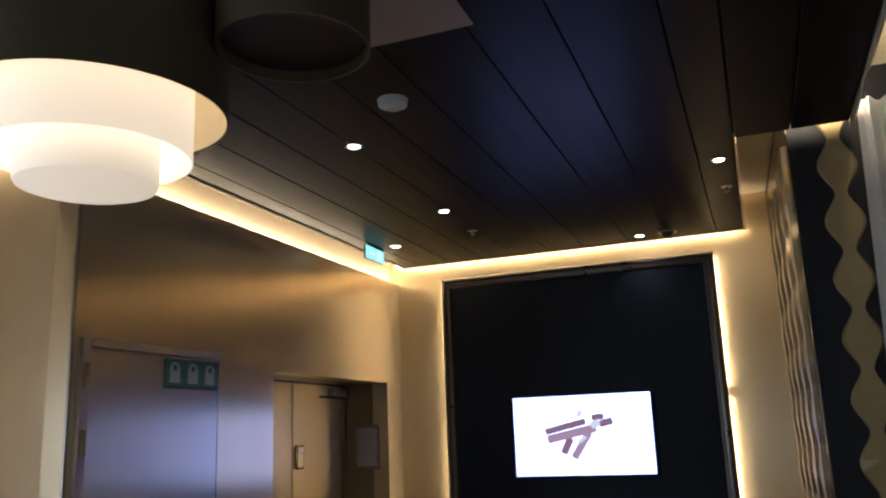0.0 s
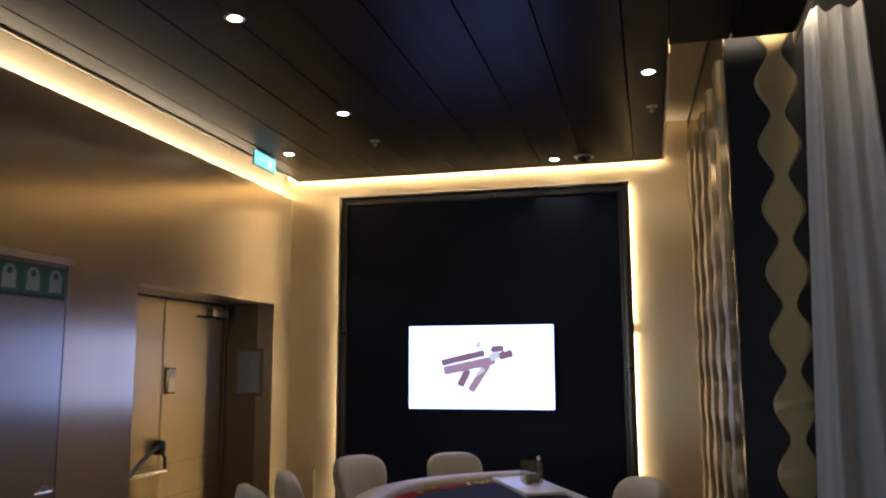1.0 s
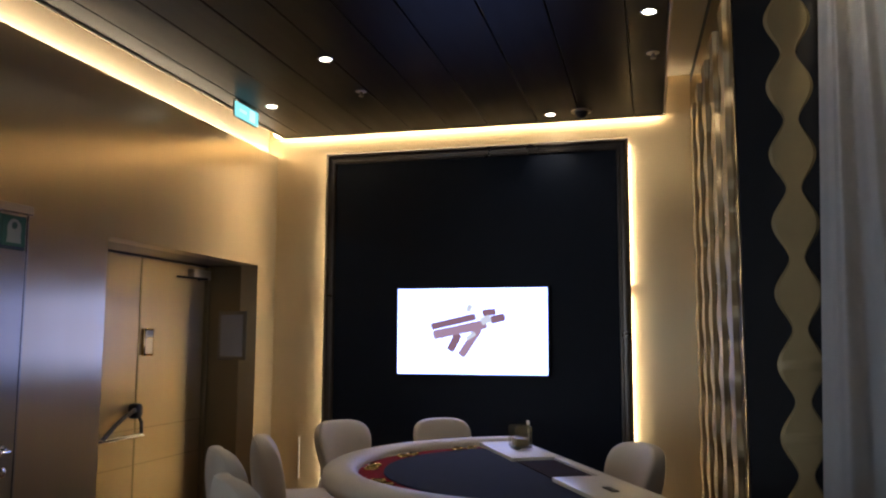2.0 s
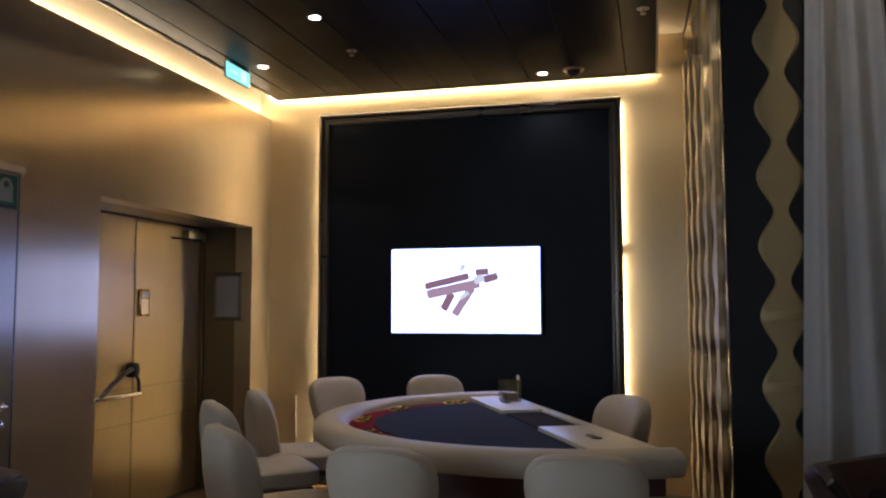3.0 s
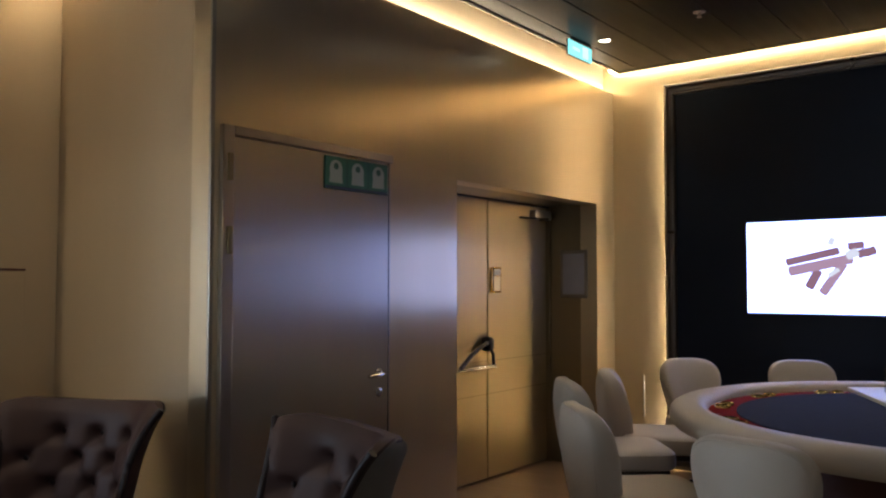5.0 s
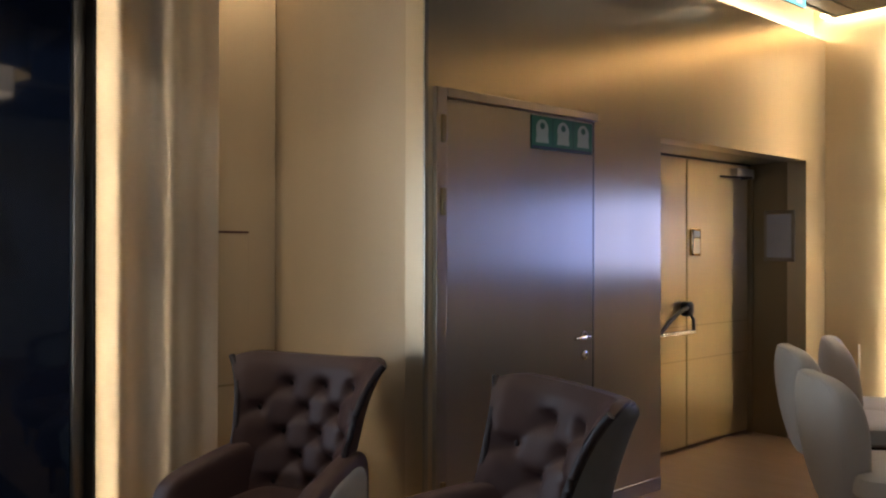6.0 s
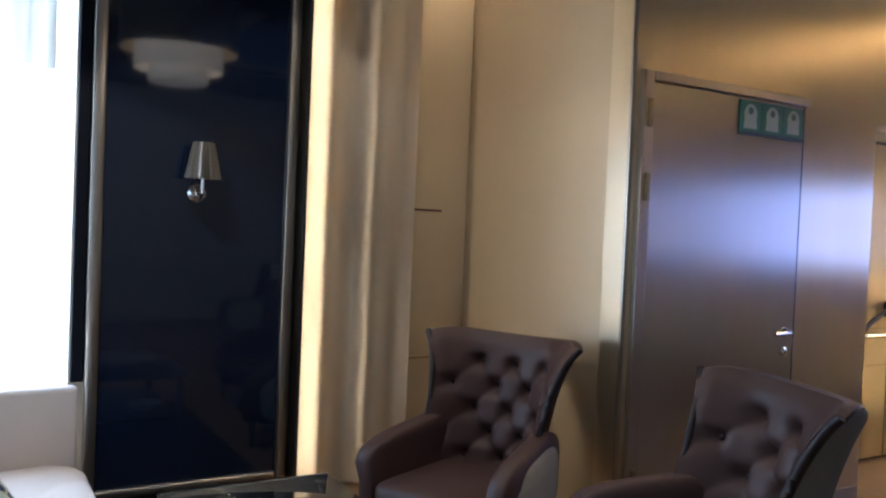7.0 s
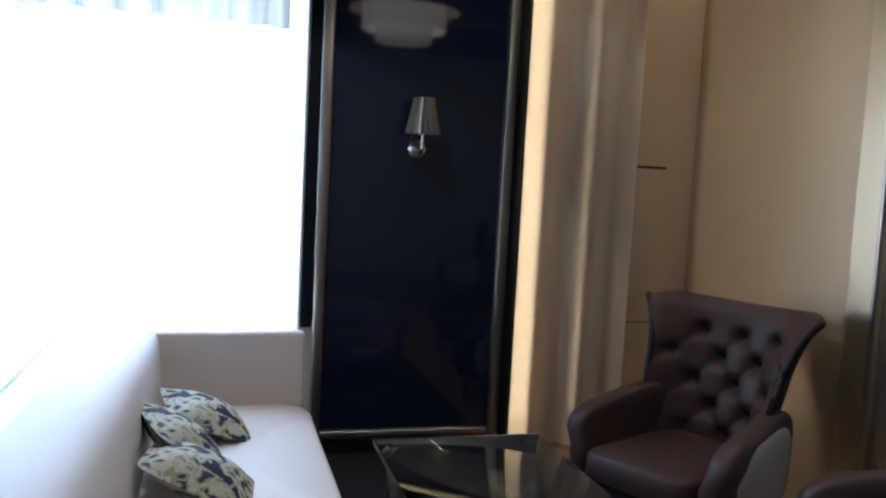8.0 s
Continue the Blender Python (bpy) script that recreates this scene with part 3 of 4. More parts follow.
def drape(x0, x1, z0, z1, folds, depth, seed, n=160, flare=0.0, lean=0.0):
    """Hanging cloth along x with folds in y; heavier towards the hem."""
    rnd = random.Random(seed)
    ph = [rnd.uniform(0, 6.28) for _ in range(4)]
    b = bmesh.new()
    rows = 14
    grid = []
    for j in range(rows + 1):
        v = j / rows
        row = []
        for i in range(n + 1):
            u = i / n
            a = 2 * math.pi * folds * u
            y = depth * (math.sin(a + ph[0] + 0.5 * math.sin(a * 0.31 + ph[1])) * (0.75 + 0.25 * v) + 0.35 * math.sin(1.9 * a + ph[2] + 0.6 * v) + 0.2 * math.sin(0.5 * a + ph[3]))
            row.append(b.verts.new((x0 + (x1 - x0) * u * (1 + flare * v) - lean * v + 0.01 * math.sin(a + v), y, z1 + (z0 - z1) * v)))
        grid.append(row)
    for lo, hi in zip(grid, grid[1:]):
        for i in range(n):
            b.faces.new((lo[i], lo[i + 1], hi[i + 1], hi[i]))
    bmesh.ops.solidify(b, geom=b.faces[:], thickness=0.004)
    return b


cur = new("curtain", mesh_of(drape(0, 0.27, 0.02, 3.34, 2.6, 0.045, 3, 120, 1.1, 0.12), M["curtain_grey"], "curtain"))
cur.matrix_world = pose(0.50, 4.46, 0, 0, 0, -8)
tagged(cur, "pale grey curtain hanging in folds beside the column", "curtain")
cur = new("curtain", mesh_of(drape(0, 0.64, 0.02, 3.24, 2.4, 0.034, 8), M["curtain"], "curtain"))
cur.matrix_world = pose(-4.73, 1.93, 0, 0, 0, 90)
tagged(cur, "cream curtain hanging in folds beside a dark panel", "curtain")
cur = new("curtain", mesh_of(drape(0, 3.9, 2.11, 3.24, 24, 0.035, 11, 420), M["sheer"], "curtain"))
cur.matrix_world = pose(-4.74, -3.2, 0, 0, 0, 90)
tagged(cur, "short striped cream curtain over the window", "curtain")

# niche light strip behind the curtain, hatch in the niche wall
structure("light_channel", box(-4.79, -4.665, 1.890, 1.8935, 0.08, 3.22), M["dark_metal"], "dark metal light channel")
# Lip added only to block the direct view of the lit strip.
structure("light_channel", box(-4.6645, -4.657, 1.890, 1.904, 0.08, 3.22), M["dark_metal"], "dark metal lip added to hide the light strip")
structure("curtain_light", box(-4.69, -4.67, 1.894, 1.899, 0.1, 3.2), M["led_curtain"], "warm light strip at the curtain's edge")
hatch = thing("access_hatch", pose(-4.79, 2.69, 0), "plain access hatch with a dark top joint", "hatch")
part("cover", box(0.0, 0.006, -0.17, 0.105, 0.7, 1.55, 0.002, 1), M["cream_wall"], hatch)
part("top_joint", box(0.0, 0.009, -0.17, 0.105, 1.553, 1.565), M["dark_wood"], hatch, "thin dark joint")
part("bottom_joint", box(0.0, 0.007, -0.17, 0.105, 0.688, 0.696), M["hinge"], hatch)

# ---- dark glass panel with wall lamp ----
gp = thing("glass_panel", pose(-4.77, 1.377, 0), "tall black glass panel in a metal frame", "panel")
part("pane", box(-0.02, 0.0, -0.45, 0.45, 0.12, 3.22), M["black_glass"], gp, "glossy black glass")
for nm, bb in (("frame_side", (-0.025, 0.03, -0.51, -0.452, 0.08, 3.22)), ("frame_side", (-0.025, 0.03, 0.44, 0.502, 0.08, 3.22)), ("frame_bottom", (-0.025, 0.03, -0.452, 0.44, 0.085, 0.13))):
    part(nm, box(*bb, 0.012, 3), M["steel_trim"], gp, "bronze coloured metal frame")
part("plinth", box(-0.02, 0.0, -0.51, 0.502, 0.0, 0.078), M["black_plastic"], gp)
sc = thing("wall_lamp", pose(-4.77, 1.362, 1.66), "unlit wall lamp with a pleated silver shade", "lamp")
part("back_plate", turned([(0, 0), (0.045, 0), (0.045, 0.012), (0.02, 0.02), (0, 0.02)], 24, pose(0, 0, -0.08, 0, 90, 0)), M["chrome"], sc)
part("arm", tube([(0.01, 0, -0.08), (0.09, 0, -0.1), (0.12, 0, -0.08), (0.12, 0, 0.0)], 0.009), M["chrome"], sc)
b = bmesh.new()
lo, hi = [], []
for i in range(72):
    a = 2 * math.pi * i / 72
    k = 1 + 0.05 * math.cos(math.pi * i / 2)
    lo.append(b.verts.new((0.12 + 0.085 * k * math.cos(a), 0.085 * k * math.sin(a), -0.01)))
    hi.append(b.verts.new((0.12 + 0.05 * k * math.cos(a), 0.05 * k * math.sin(a), 0.165)))
for i in range(72):
    b.faces.new((lo[i], lo[(i + 1) % 72], hi[(i + 1) % 72], hi[i]))
bmesh.ops.solidify(b, geom=b.faces[:], thickness=0.002)
part("shade", b, M["steel_trim"], sc, "pleated silver shade")

# ---- window, sill, sky ----
win = thing("window_1", pose(-4.87, -1.3, 0), "wide window with bright daylight behind", "window")
tagged(win, kind="structure")
for y in (-2.1, -0.7, 0.7, 2.145):
    part("mullion", box(-0.03, 0.03, y - 0.03, y + 0.03, 0.62, 2.75, 0.006), M["white_plastic"], win)
for z in (0.59, 2.72):
    part("rail", box(-0.03, 0.03, -2.1, 2.1, z - 0.03, z + 0.03, 0.006), M["white_plastic"], win)
structure("window_post", box(-4.80, -4.765, 0.808, 0.862, 0.66, 3.2, 0.004, 1), M["matte_black"], "black post at the window's edge")
structure("window_sill", box(-4.86, -4.70, -3.4, 0.79, 0.602, 0.615, 0.004), M["sill"], "pale window sill")
# Unseen window and sky sheet, added as an opening for the fill lamp.
win = thing("unseen_window", pose(3.12, -2.0, 0), "unseen window added on the far side of the lounge", "window")
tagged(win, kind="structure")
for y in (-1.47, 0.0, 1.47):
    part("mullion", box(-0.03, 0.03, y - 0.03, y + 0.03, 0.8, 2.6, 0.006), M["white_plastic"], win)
structure("backdrop", box(8.9, 9.0, -12, 10, -3, 8), M["fill_sky"], "dim sky glow added outside the unseen lounge window")
structure("backdrop", box(-9.0, -8.9, -12, 10, -3, 8), M["sky"], "bright sky outside the window")

# ---- seating by the window ----
sofa = thing("sofa", pose(-4.33, 0, 0), "long pale leather bench sofa under the window", "sofa")
part("base", box(0.055, 2.9, 0.20, 0.74, 0.0, 0.26, 0.01), M["dark_wood"], sofa)
for i in range(2):
    part("seat", soft_box(1.42, 0.66, 0.18, 0.22, 0.18, 120, 24, lambda p, i=i: p + Vector((0.765 + 1.43 * i, 0.48, 0.34 + (0.012 * math.sin(9 * p.x) * math.cos(7 * p.y) + 0.006 * math.sin(31 * p.x + 6 * math.sin(5 * p.y))) * (p.z > 0)))), M["sofa"], sofa)
b = prism([(0.19, 0.0), (0.195, 0.44), (0.18, 0.68), (0.165, 0.73), (0.14, 0.765), (0.10, 0.79), (0.06, 0.80), (-0.06, 0.80), (-0.08, 0.79), (-0.09, 0.77), (-0.09, 0.0)], 0.0, 2.95)
bmesh.ops.transform(b, matrix=Matrix(((0, 0, 1, 0), (1, 0, 0, 0), (0, 1, 0, 0), (0, 0, 0, 1))), verts=b.verts[:])
part("backrest", b, M["sofa"], sofa)
part("end_panel", box(-0.04, 0.05, 0.0, 0.79, 0.0, 0.73, 0.02, 3), M["sofa"], sofa)
structure("window_ledge", box(-4.70, -1.38, -0.48, -0.094, 0.0, 0.72, 0.01), M["sill"], "white ledge behind the sofa")
structure("ledge_joint", box(-4.70, -1.38, -0.225, -0.214, 0.7195, 0.7235), M["dark_metal"], "thin dark joint in the ledge")


def cushion(m, label):
    ob = new("cushion", mesh_of(soft_box(0.35, 0.35, 0.13, 0.9, 0.28, 44, 14, lambda p: Vector((p.x, p.y, p.z * max(0.12, (1 - (abs(p.x) / 0.18) ** 3) * (1 - (abs(p.y) / 0.18) ** 3))))), M["cushion"], "cushion"))
    ob.matrix_world = m
    return tagged(ob, label, "cushion", "cushions on the sofa")


cushion(pose(-3.85, 0.385, 0.495, -24, 6, 12), "patterned navy and cream cushion leaning on the sofa back")
cushion(pose(-3.50, 0.31, 0.52, -38, 8, 22), "patterned navy and cream cushion behind another cushion")
cushion(pose(-3.24, 0.375, 0.495, -24, -4, -8), "patterned navy and cream cushion on the sofa seat, rumpled")


# ---- tufted leather armchairs ----
def armchair_mesh_back():
    """The curved back with flared ears: tufted inside, smooth outside. x across, -y forward."""
    b = bmesh.new()
    NU, NV = 56, 52
    buttons = []
    for r in range(5):
        for c in range(-3, 4):
            u = (c + 0.5 * (r % 2)) * 0.18
            if abs(u) < 0.34:
                buttons.append((u, 0.10 + 0.105 * r))

    def place(u, v, side):
        half = 0.285 + 0.03 * v + 0.10 * v ** 4
        x = u * half
        lift = 0.025 * abs(u) ** 3 * v
        z = 0.315 + 0.64 * v - 0.04 * (max(0, abs(u) - 0.75) / 0.25) ** 2 * v ** 4 + lift * (v > 0.5) - 0.012 * (1 - u * u) * v
        y = 0.30 + 0.16 * v - 0.27 * abs(u) ** 3 * (1 - 0.2 * v)
        if side:
            rim = min(1, (1 - abs(u)) / 0.12) * min(1, (1 - v) / 0.08 + 0.0)
            return Vector((x * 1.02, y + 0.03 + 0.06 * max(0.0, rim) ** 0.5, z))
        d = 0.0
        for bu, bv in buttons:
            q = ((x - bu) / 0.036) ** 2 + ((0.60 * v - bv + 0.06) / 0.032) ** 2
            d += 0.05 * math.exp(-q)
        fold = 0.0
        p1, p2 = (x / 0.18 + (0.60 * v - 0.04) / 0.21), (x / 0.18 - (0.60 * v - 0.04) / 0.21)
        if 0.02 < v < 0.84:
            fold = 0.012 * (math.exp(-((p1 - round(p1)) / 0.10) ** 2) + math.exp(-((p2 - round(p2)) / 0.10) ** 2)) * min(1, (0.84 - v) / 0.1, (v - 0.02) / 0.1)
        edge = 0.03 * (1 - min(1, (1 - abs(u)) / 0.1)) + 0.02 * (1 - min(1, (1 - v) / 0.08))
        return Vector((x, y - 0.035 + d + fold + edge, z))

    sides = []
    for s in (0, 1):
        sides.append([[b.verts.new(place(-1 + 2 * i / NU, j / NV, s)) for i in range(NU + 1)] for j in range(NV + 1)])
    for s, g in enumerate(sides):
        for j in range(NV):
            for i in range(NU):
                q = (g[j][i], g[j][i + 1], g[j + 1][i + 1], g[j + 1][i])
                b.faces.new(q if s == 0 else q[::-1])
    a, c = sides
    loop = [(0, i) for i in range(NU)] + [(j, NU) for j in range(NV)] + [(NV, i) for i in range(NU, 0, -1)] + [(j, 0) for j in range(NV, 0, -1)]
    for k in range(len(loop)):
        (j0, i0), (j1, i1) = loop[k], loop[(k + 1) % len(loop)]
        b.faces.new((a[j0][i0], c[j0][i0], c[j1][i1], a[j1][i1]))
    return b, [place(bu / (0.285 + 0.03 * (bv - 0.06) / 0.6 + 0.10 * ((bv - 0.06) / 0.6) ** 4), (bv - 0.06) / 0.6, 0) for bu, bv in buttons], place


def armchair(m, label, pale=False, group="armchairs"):
    ch = thing("armchair", m, label, "armchair", group)
    b, spots, place = armchair_mesh_back()
    back = part("backrest", b, M["leather"], ch, "buttoned brown leather back")
    for p in spots:
        bt = soft_box(0.03, 0.016, 0.03, 1, 1, 10, 6, lambda q, p=p: q + p + Vector((0, -0.006, 0)))
        part("button", bt, M["leather_dark"], back)
    for side in (-1, 1):
        rim = [place(side, k / 16, 1) + Vector((0, -0.014, 0.002)) for k in range(17)]
        part("piping", tube(rim, 0.016, 10), M["leather_dark"], back, "thick dark leather edge of the wing")
    part("seat_cushion", soft_box(0.52, 0.64, 0.15, 0.35, 0.3, 36, 14, lambda p: p + Vector((0, -0.05, 0.265 + 0.02 * (1 - (p.x / 0.3) ** 2)))), M["leather"], ch)
    part("seat_base", soft_box(0.60, 0.62, 0.12, 0.3, 0.3, 36, 10, lambda p: p + Vector((0, -0.02, 0.205))), M["leather_dark"], ch)
    NU = 40
    b = bmesh.new()
    g = [[b.verts.new(place(-1 + 2 * i / NU, j / 24, 1) + Vector((0.006 * (-1 + 2 * i / NU), 0.006, -0.004))) for i in range(NU + 1)] for j in range(25)]
    for lo, hi in zip(g, g[1:]):
        for i in range(NU):
            b.faces.new((lo[i], lo[i + 1], hi[i + 1], hi[i]))
    bmesh.ops.solidify(b, geom=b.faces[:], thickness=0.004)
    part("outer_shell", b, M["pale_fabric"] if pale else M["leather"], ch, "pale olive grey fabric shell" if pale else "smooth brown leather outer shell")
    for s in (-1, 1):
        def arm_shape(p, s=s, out=0.0, grow=1.0):
            t = (p.y + 0.33) / 0.66
            return Vector((s * (0.30 + out + 0.02 * math.cos(3 * t)) + p.x + s * 0.03 * (p.z > 0) * (1 - t), p.y - 0.02 * out / 0.04, p.z * (0.80 + 0.3 * t) * grow + 0.32 + 0.055 * t))
        arm = part("armrest", soft_box(0.12, 0.62, 0.40, 0.5, 0.4, 28, 18, arm_shape), M["leather"], ch)
        part("outer_shell", soft_box(0.08, 0.46, 0.38, 0.6, 0.5, 28, 18, lambda p, s=s, a=arm_shape: a(p + Vector((0, 0.05, -0.02)), s, 0.036, 0.92)), M["pale_fabric"], arm, "pale olive grey fabric shell")
    for sx, sy in ((-1, -1), (1, -1), (-1, 1), (1, 1)):
        part("leg", turned([(0.012, 0.0), (0.022, 0.21)], 12, pose(sx * 0.27, sy * 0.25, 0)), M["dark_wood"], ch)
    return ch


def facing(x, y, tx, ty, z=0.0):
    """A pose at (x, y) whose -y side looks to (tx, ty)."""
    return pose(x, y, z, 0, 0, math.degrees(math.atan2(ty - y, tx - x)) + 90)


ac = armchair(facing(-3.69, 2.33, -3.28, 1.42), "brown buttoned leather armchair in the wall niche")
armchair(facing(-2.57, 2.53, -2.90, 1.60), "brown buttoned leather armchair standing before the metal door", pale=True)
c3 = copy_thing(ac, facing(0.80, 3.46, 1.85, 2.31))
tagged(c3, "brown leather armchair beside the curtained column")

# ---- glass coffee table ----
gt = thing("coffee_table", pose(-3.08, 1.32, 0), "low coffee table with a clear glass top", "table")
part("glass_top", box(-0.56, 0.62, -0.33, 0.33, 0.435, 0.45, 0.003), M["glass"], gt, "clear glass top with polished edges")
# Chrome strips stand in for the window's glint along the glass edges.
part("edge_strip", box(-0.56, 0.62, -0.334, -0.3305, 0.432, 0.453), M["chrome"], gt, "chrome strip standing in for the glint on the glass edge")
part("edge_strip", box(-0.566, -0.5605, -0.33, 0.33, 0.432, 0.453), M["chrome"], gt, "chrome strip standing in for the glint on the glass edge")
part("lower_shelf", box(-0.5, 0.5, -0.27, 0.27, 0.16, 0.18, 0.004), M["black_plastic"], gt)
for sx in (-1, 1):
    for sy in (-1, 1):
        part("leg", box(sx * 0.49 - 0.02, sx * 0.49 + 0.02, sy * 0.27 - 0.02, sy * 0.27 + 0.02, 0, 0.435, 0.004), M["chrome"], gt)
bowl = new("bowl", mesh_of(turned([(0.0, 0.0), (0.05, 0.0), (0.11, 0.045), (0.105, 0.047), (0.045, 0.008), (0, 0.008)], 32), M["white_plastic"], "bowl"))
bowl.matrix_world = pose(-3.32, 1.42, 0.18)
tagged(bowl, "small white bowl on the table's lower shelf", "bowl")

# ---- gaming table ----
TZ = 0.93
ang = math.degrees(math.atan2(-0.896, 0.445))
table = thing("gaming_table", pose(-0.60, 4.72, 0, 0, 0, ang), "half-round card table with navy felt and cream padded rim", "table")


def dee(a, d, n=48, off=0.0):
    """The curved outline, from the near corner round to the far one (x along the straight side, y towards the dealer)."""
    return [(a * math.cos(t), -d * math.sin(t) ** 0.9 + off) for t in [math.pi * k / n for k in range(n + 1)]]


def rim_sweep(path, prof, z):
    b = bmesh.new()
    rings = []
    for i, p in enumerate(path):
        a, c = Vector(path[max(0, i - 1)]), Vector(path[min(len(path) - 1, i + 1)])
        d = (c - a).normalized()
        nrm = Vector((d.y, -d.x))
        rings.append([b.verts.new((p[0] + nrm.x * r, p[1] + nrm.y * r, z + h)) for r, h in prof])
    n = len(prof)
    for lo, hi in zip(rings, rings[1:]):
        for k in range(n):
            b.faces.new((lo[k], lo[(k + 1) % n], hi[(k + 1) % n], hi[k]))
    b.faces.new(rings[0])
    b.faces.new(rings[-1])
    return b


pad = [(0.085 * math.copysign(abs(math.cos(t)) ** 0.8, math.cos(t)), 0.052 * math.copysign(abs(math.sin(t)) ** 0.8, math.sin(t))) for t in [2 * math.pi * k / 18 for k in range(18)]]
part("padded_rim", rim_sweep(dee(1.06, 1.17), pad, TZ - 0.02), M["white_leather"], table, "cream leather padded rim")
part("rail", prism(dee(0.99, 1.10), TZ - 0.06, TZ - 0.012), M["red_wood"], table, "dark red lacquered rail")
part("felt", prism(dee(0.86, 0.945, off=-0.02), TZ - 0.05, TZ - 0.006), M["felt"], table, "navy blue felt")
part("deck", prism([(1.02, 0.02), (-1.02, 0.02), (-1.02, -0.02), (1.02, -0.02)], TZ - 0.05, TZ + 0.004), M["tray"], table)
for x0, x1, nm in ((0.30, 0.99, "side_deck"), (-0.99, -0.30, "side_deck")):
    sd = part(nm, box(x0, x1, -0.27, 0.0, TZ - 0.03, TZ + 0.012, 0.004), M["tray"], table, "cream side deck")
    part("slot", box((x0 + x1) / 2 - 0.05, (x0 + x1) / 2 + 0.05, -0.16, -0.13, TZ + 0.0122, TZ + 0.0165), M["dark_metal"], sd, "dark money slot")
part("chip_float", box(-0.295, 0.295, -0.25, -0.045, TZ - 0.05, TZ - 0.002), M["float"], table, "empty dark chip tray")
part("float_lip", box(-0.297, 0.297, -0.045, -0.022, TZ - 0.03, TZ + 0.010, 0.003, 1), M["tray"], table, "cream lip of the chip tray")
holder_spots = []
for t in (22, 27, 44, 49, 75, 81, 104, 110, 133, 138, 158, 163):
    a = radians(t)
    holder_spots.append((0.925 * math.cos(a), -1.03 * math.sin(a) ** 0.9))
for px, py in holder_spots:
    part("cup_holder", turned([(0.024, -0.02), (0.028, 0.003), (0.034, 0.007), (0.036, 0.003), (0.036, -0.006)], 20, pose(px, py, TZ - 0.008)), M["brass"], table, "polished brass cup holder")
part("apron", prism(dee(0.98, 1.06) , TZ - 0.16, TZ - 0.06), M["dark_wood"], table)
part("body", prism([(0.86 * math.cos(t), -0.06 - 0.90 * math.sin(t)) for t in [math.pi * k / 24 for k in range(25)]], 0.25, TZ - 0.16), M["dark_wood"], table, "dark mahogany body")
part("pedestal", prism([(0.6 * math.cos(t), -0.10 - 0.6 * math.sin(t)) for t in [math.pi * k / 24 for k in range(25)]], 0.06, 0.25), M["dark_wood"], table)
part("plinth", prism([(0.7 * math.cos(t), -0.10 - 0.7 * math.sin(t)) for t in [math.pi * k / 24 for k in range(25)]], 0.0, 0.06), M["black_plastic"], table)

inv = table.matrix_world
rack = thing("discard_holder", inv @ pose(-0.70, -0.10, TZ + 0.013), "clear acrylic card holder standing on the side deck", "card holder")
for nm, bb in (("side", (-0.064, -0.06, -0.05, 0.05, 0, 0.12)), ("side", (0.06, 0.064, -0.05, 0.05, 0, 0.12)), ("rear", (-0.06, 0.06, 0.046, 0.05, 0, 0.12)), ("base", (-0.06, 0.06, -0.05, 0.046, 0, 0.006))):
    part(nm, box(*bb), M["acrylic"], rack)
part("cards", box(-0.045, 0.045, -0.035, 0.035, 0.007, 0.05, 0.004), M["chip"], rack, "stack of used cards")
tag = thing("small_stand", inv @ pose(-0.80, -0.02, TZ + 0.013), "little pale card stand beside the card holder", "stand")
part("pole", tube([(0, 0, 0), (0, 0, 0.10)], 0.003), M["white_plastic"], tag)
part("card", box(-0.018, 0.018, -0.004, 0.004, 0.11, 0.135), M["white_plastic"], tag)


# ---- high cream chairs ----
def gaming_chair():
    ch = thing("gaming_chair", pose(0, 0, 0), "cream leather high chair drawn up to the card table", "chair", "chairs round the card table")

    def back_shape(p):
        v = min(1.0, max(0.0, (p.z + 0.26) / 0.52))
        w = 0.38 + 0.64 * v ** 0.8
        return Vector((p.x * w, p.y * (0.85 + 0.3 * math.sin(math.pi * v)) + 0.23 + 0.08 * v - 0.05 * (p.x / 0.22) ** 2, p.z + 0.745))
    back = part("backrest", soft_box(0.46, 0.135, 0.52, 0.58, 0.46, 48, 30, back_shape), M["white_leather"], ch)
    rim = []
    for k in range(41):
        t = -0.35 + (math.pi + 0.7) * k / 40
        c, s = math.cos(t), math.sin(t)
        q = Vector((math.copysign(abs(c) ** 0.58, c) * 0.218, 0.05, math.copysign(abs(s) ** 0.58, s) * 0.25))
        rim.append(back_shape(q) + Vector((0, -0.008, 0)))
    part("seam", tube(rim, 0.003, 6), M["white_leather"], back)
    part("seat", soft_box(0.46, 0.44, 0.11, 0.4, 0.32, 36, 12, lambda p: p + Vector((0, 0.0, 0.62))), M["white_leather"], ch)
    part("seat_frame", box(-0.19, 0.19, -0.18, 0.18, 0.54, 0.57, 0.006), M["dark_metal"], ch)
    part("column", turned([(0.03, 0.05), (0.03, 0.54)], 20), M["chrome"], ch)
    part("base_plate", turned([(0.0, 0), (0.22, 0), (0.22, 0.012), (0.05, 0.04), (0.03, 0.05), (0, 0.05)], 36), M["chrome"], ch)
    part("foot_ring", tube([(0.15 * math.cos(2 * math.pi * k / 24), 0.15 * math.sin(2 * math.pi * k / 24), 0.25) for k in range(24)], 0.01, 8, True), M["chrome"], ch)
    return ch


def chair_pose(bx, by, tx, ty):
    """The pose for a chair whose back's top stands at (bx, by), facing (tx, ty)."""
    m = facing(bx, by, tx, ty)
    return m @ pose(0, -0.29, 0)


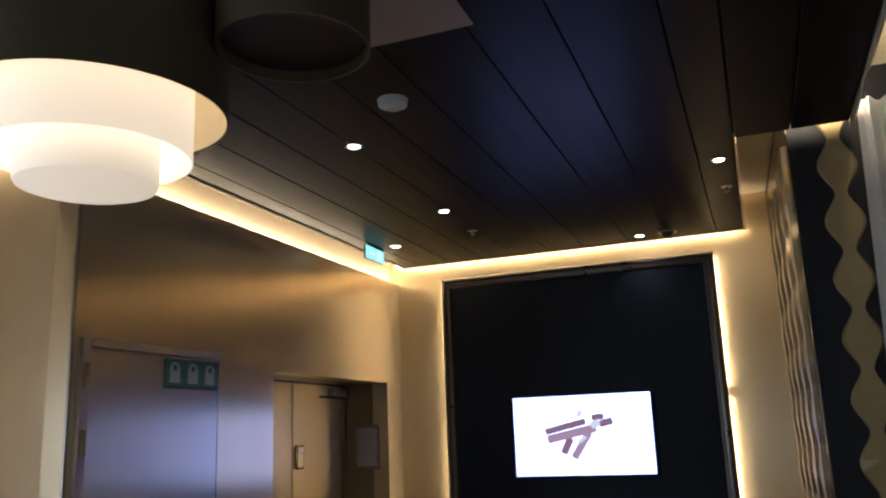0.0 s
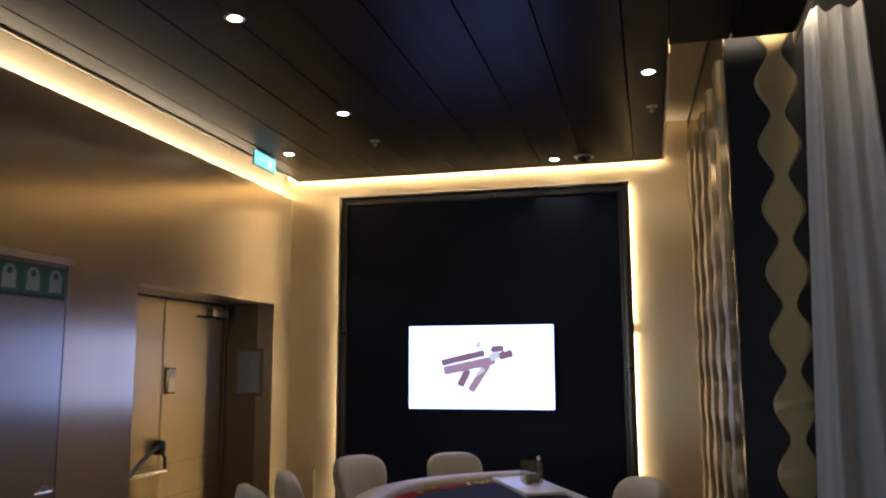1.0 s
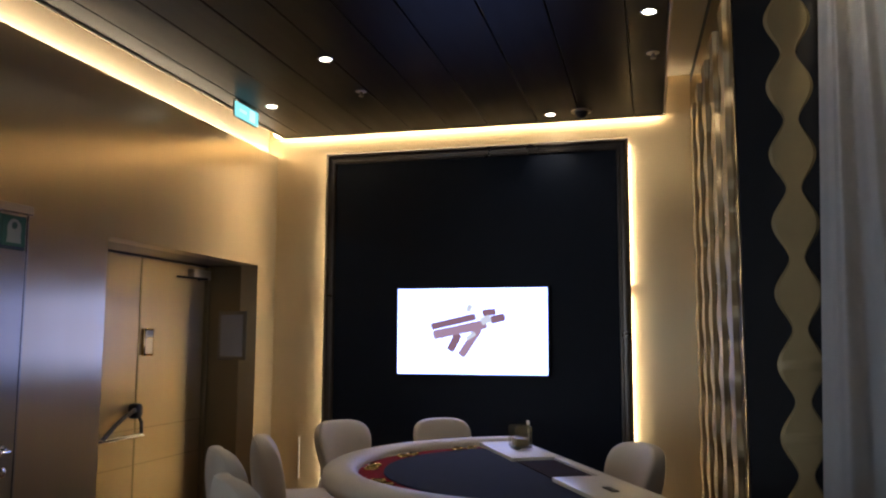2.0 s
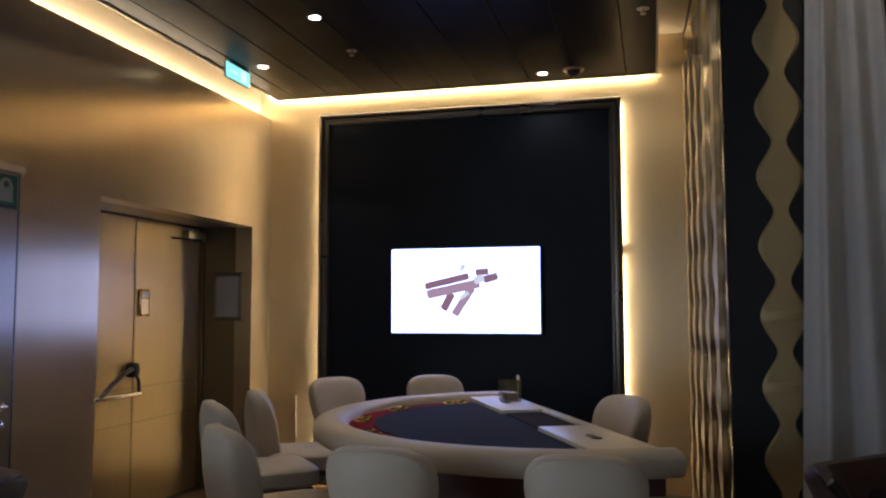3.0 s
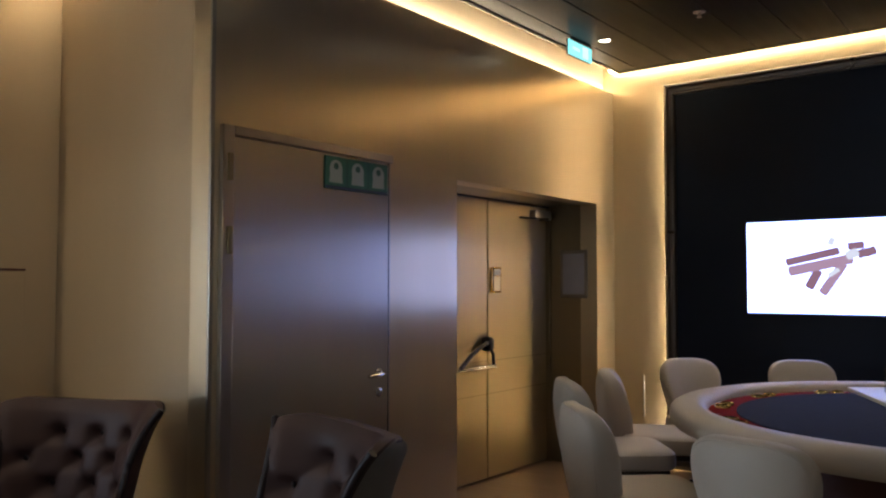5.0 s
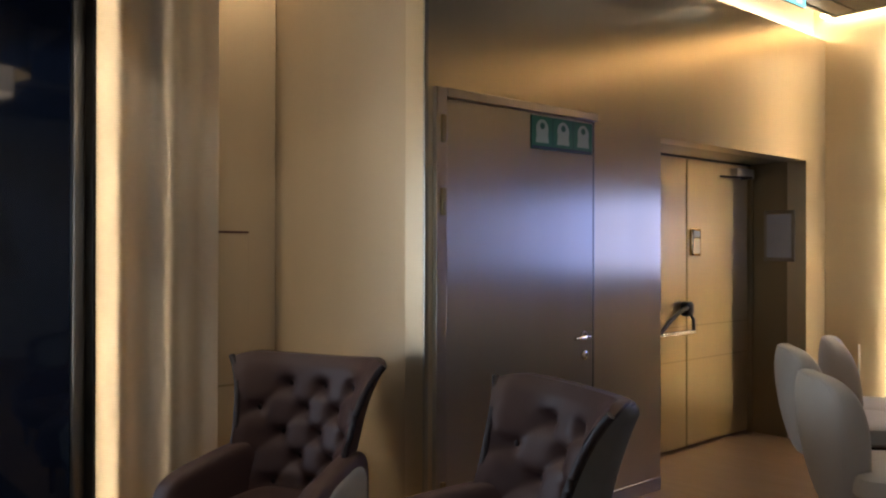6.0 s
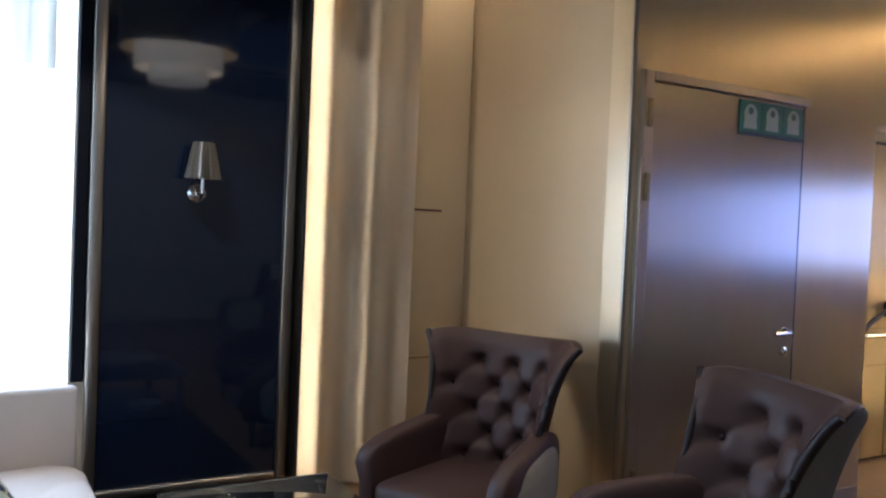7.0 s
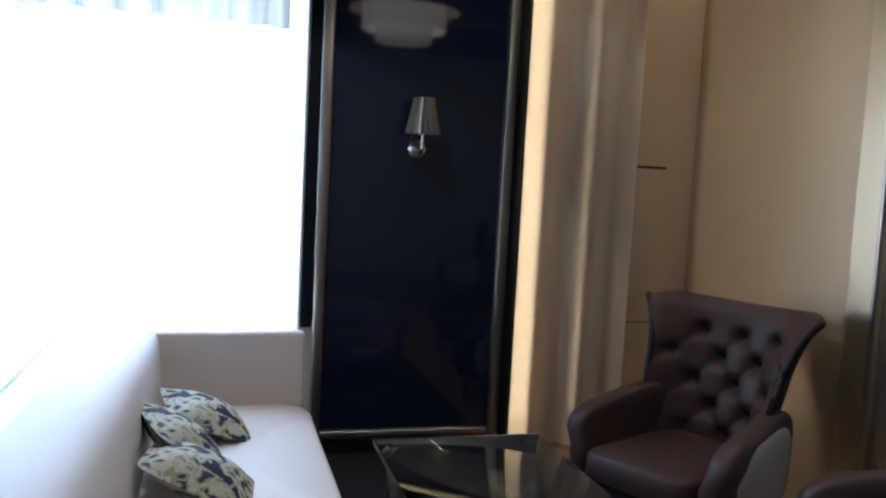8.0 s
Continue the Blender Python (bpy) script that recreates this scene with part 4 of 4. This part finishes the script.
first = gaming_chair()
spots = [(-1.12, 3.30, -0.98, 4.3), (-0.42, 3.31, -0.42, 4.3), (-1.89, 3.64, -1.17, 4.32), (-2.37, 4.41, -1.60, 5.05), (-2.41, 4.95, -1.52, 5.40),
         (-2.32, 5.90, -1.3, 5.1), (-1.70, 6.22, -1.2, 5.3), (-0.34, 5.15, -0.79, 4.80)]
first.matrix_world = chair_pose(*spots[0])
for s in spots[1:]:
    copy_thing(first, chair_pose(*s))


# ---- ceiling fixtures ----
def pendant(m, lit, label):
    p = thing("pendant_lamp", m, label, "lamp", "pendant lamps")
    part("outer_shade", turned([(0.455, 0.0), (0.46, 0.0), (0.46, 0.44), (0.455, 0.44), (0.455, 0.0)], 64, caps=False), M["shade_gold"], p, "olive gold outer drum")
    part("lining", turned([(0.452, 0.005), (0.452, 0.43), (0.0, 0.43)], 64, caps=False), M["shade_inside"], p)
    part("middle_shade", turned([(0.335, -0.15), (0.34, -0.15), (0.34, 0.36), (0.335, 0.36), (0.335, -0.15)], 64, caps=False), M["shade_lit"] if lit else M["shade_inside"], p, "white fabric drum")
    part("inner_shade", turned([(0.0, -0.25), (0.21, -0.25), (0.225, -0.245), (0.23, -0.235), (0.23, 0.1), (0.0, 0.1)], 64), M["shade_core"] if lit else M["shade_inside"], p, "white fabric core")
    part("rod", tube([(0, 0, 0.43), (0, 0, CEIL - m.translation.z)], 0.012), M["dark_metal"], p)
    return p


pendant(pose(-2.20, 1.81, 2.77), True, "large lit drum pendant with white inner shades")
drum = thing("ceiling_drum", pose(-1.50, 1.98, 2.95), "unlit olive drum under the ceiling with a dark underside", "lamp")
part("shade", turned([(0.25, 0.0), (0.26, 0.0), (0.26, 0.305), (0.25, 0.305), (0.25, 0.0)], 48, caps=False), M["shade_gold"], drum)
part("underside", turned([(0.0, 0.04), (0.249, 0.04), (0.249, 0.05), (0.0, 0.05)], 48), M["black_plastic"], drum, "black underside")
structure("ceiling_plate", box(-1.95, -1.06, 1.3, 2.61, CEIL - 0.010, CEIL - 0.002), M["plaster"], "pale plate on the dark ceiling")


def downlight(x, y):
    d = thing("downlight", pose(x, y, CEIL), "small round recessed ceiling light, lit; lounge ones added out of view", "ceiling light", "downlights")
    part("ring", turned([(0.034, -0.001), (0.045, -0.004), (0.05, 0.0), (0.05, 0.001)], 28, caps=False), M["chrome"], d)
    part("bulb", turned([(0, -0.001), (0.034, -0.001), (0.034, 0.001), (0, 0.001)], 24), M["bulb"], d)
    return d


# The last five are unseen, added to brighten niche, sofa and lounge.
for x, y, watts in ((-2.14, 3.67, 14), (-2.18, 5.19, 14), (-2.96, 6.05, 10), (-0.98, 6.75, 4), (-0.24, 4.91, 14),
                    (-3.9, 1.75, 16), (-3.55, 0.45, 55), (-1.0, 0.6, 12), (-1.0, -1.6, 14), (1.2, 0.2, 10)):
    downlight(x, y)
    lamp("downlight_beam", "SPOT", pose(x, y, CEIL - 0.02), watts, (1.0, 0.87, 0.70), 0.03).data.spot_size = radians(100)
sm = thing("smoke_detector", pose(-1.67, 3.17, CEIL), "white smoke detector on the dark ceiling", "detector")
part("body", turned([(0, -0.05), (0.03, -0.05), (0.045, -0.035), (0.07, -0.03), (0.075, 0.0), (0, 0.0)], 32), M["white_plastic"], sm)
dome = thing("camera_dome", pose(-0.74, 6.70, CEIL), "small dome camera on the ceiling", "camera")
part("rim", turned([(0.055, -0.012), (0.075, -0.01), (0.08, 0.0), (0.055, 0.0), (0.055, -0.012)], 32, caps=False), M["steel_trim"], dome)
part("dome", turned([(0.0, -0.06), (0.025, -0.055), (0.045, -0.035), (0.054, -0.008), (0.0, -0.006)], 28), M["black_plastic"], dome)
for x, y in ((-2.19, 5.86), (-0.22, 5.55)):
    sp = thing("sprinkler", pose(x, y, CEIL), "small metal sprinkler head in the ceiling", "sprinkler", "sprinklers")
    part("rose", turned([(0, -0.004), (0.035, -0.004), (0.04, 0.0), (0, 0.0)], 24), M["steel_trim"], sp)
    part("stem", turned([(0.012, -0.03), (0.008, 0.0)], 12), M["steel_trim"], sp)
    part("deflector", turned([(0, -0.034), (0.018, -0.034), (0.018, -0.03), (0, -0.03)], 16), M["steel_trim"], sp)

ex = thing("exit_sign", pose(-3.12, 5.97, CEIL), "lit green exit sign hanging from the ceiling", "sign")
part("bracket", box(-0.006, 0.006, -0.15, 0.15, -0.02, 0.0), M["steel_trim"], ex)
# Unseen dark backing, added to keep the plate's green glow off the wall.
part("glow_blocker", box(-0.016, -0.0065, -0.175, 0.175, -0.128, -0.012, 0.002, 1), M["dark_metal"], ex)
pl = part("plate", box(-0.006, 0.006, -0.17, 0.17, -0.123, -0.015, 0.002, 1), M["exit"], ex)
part("arrow", box(0.0065, 0.0085, -0.12, -0.02, -0.08, -0.06), M["exit_white"], pl)
part("door_mark", box(0.0065, 0.0085, 0.03, 0.11, -0.11, -0.03), M["exit_white"], pl)
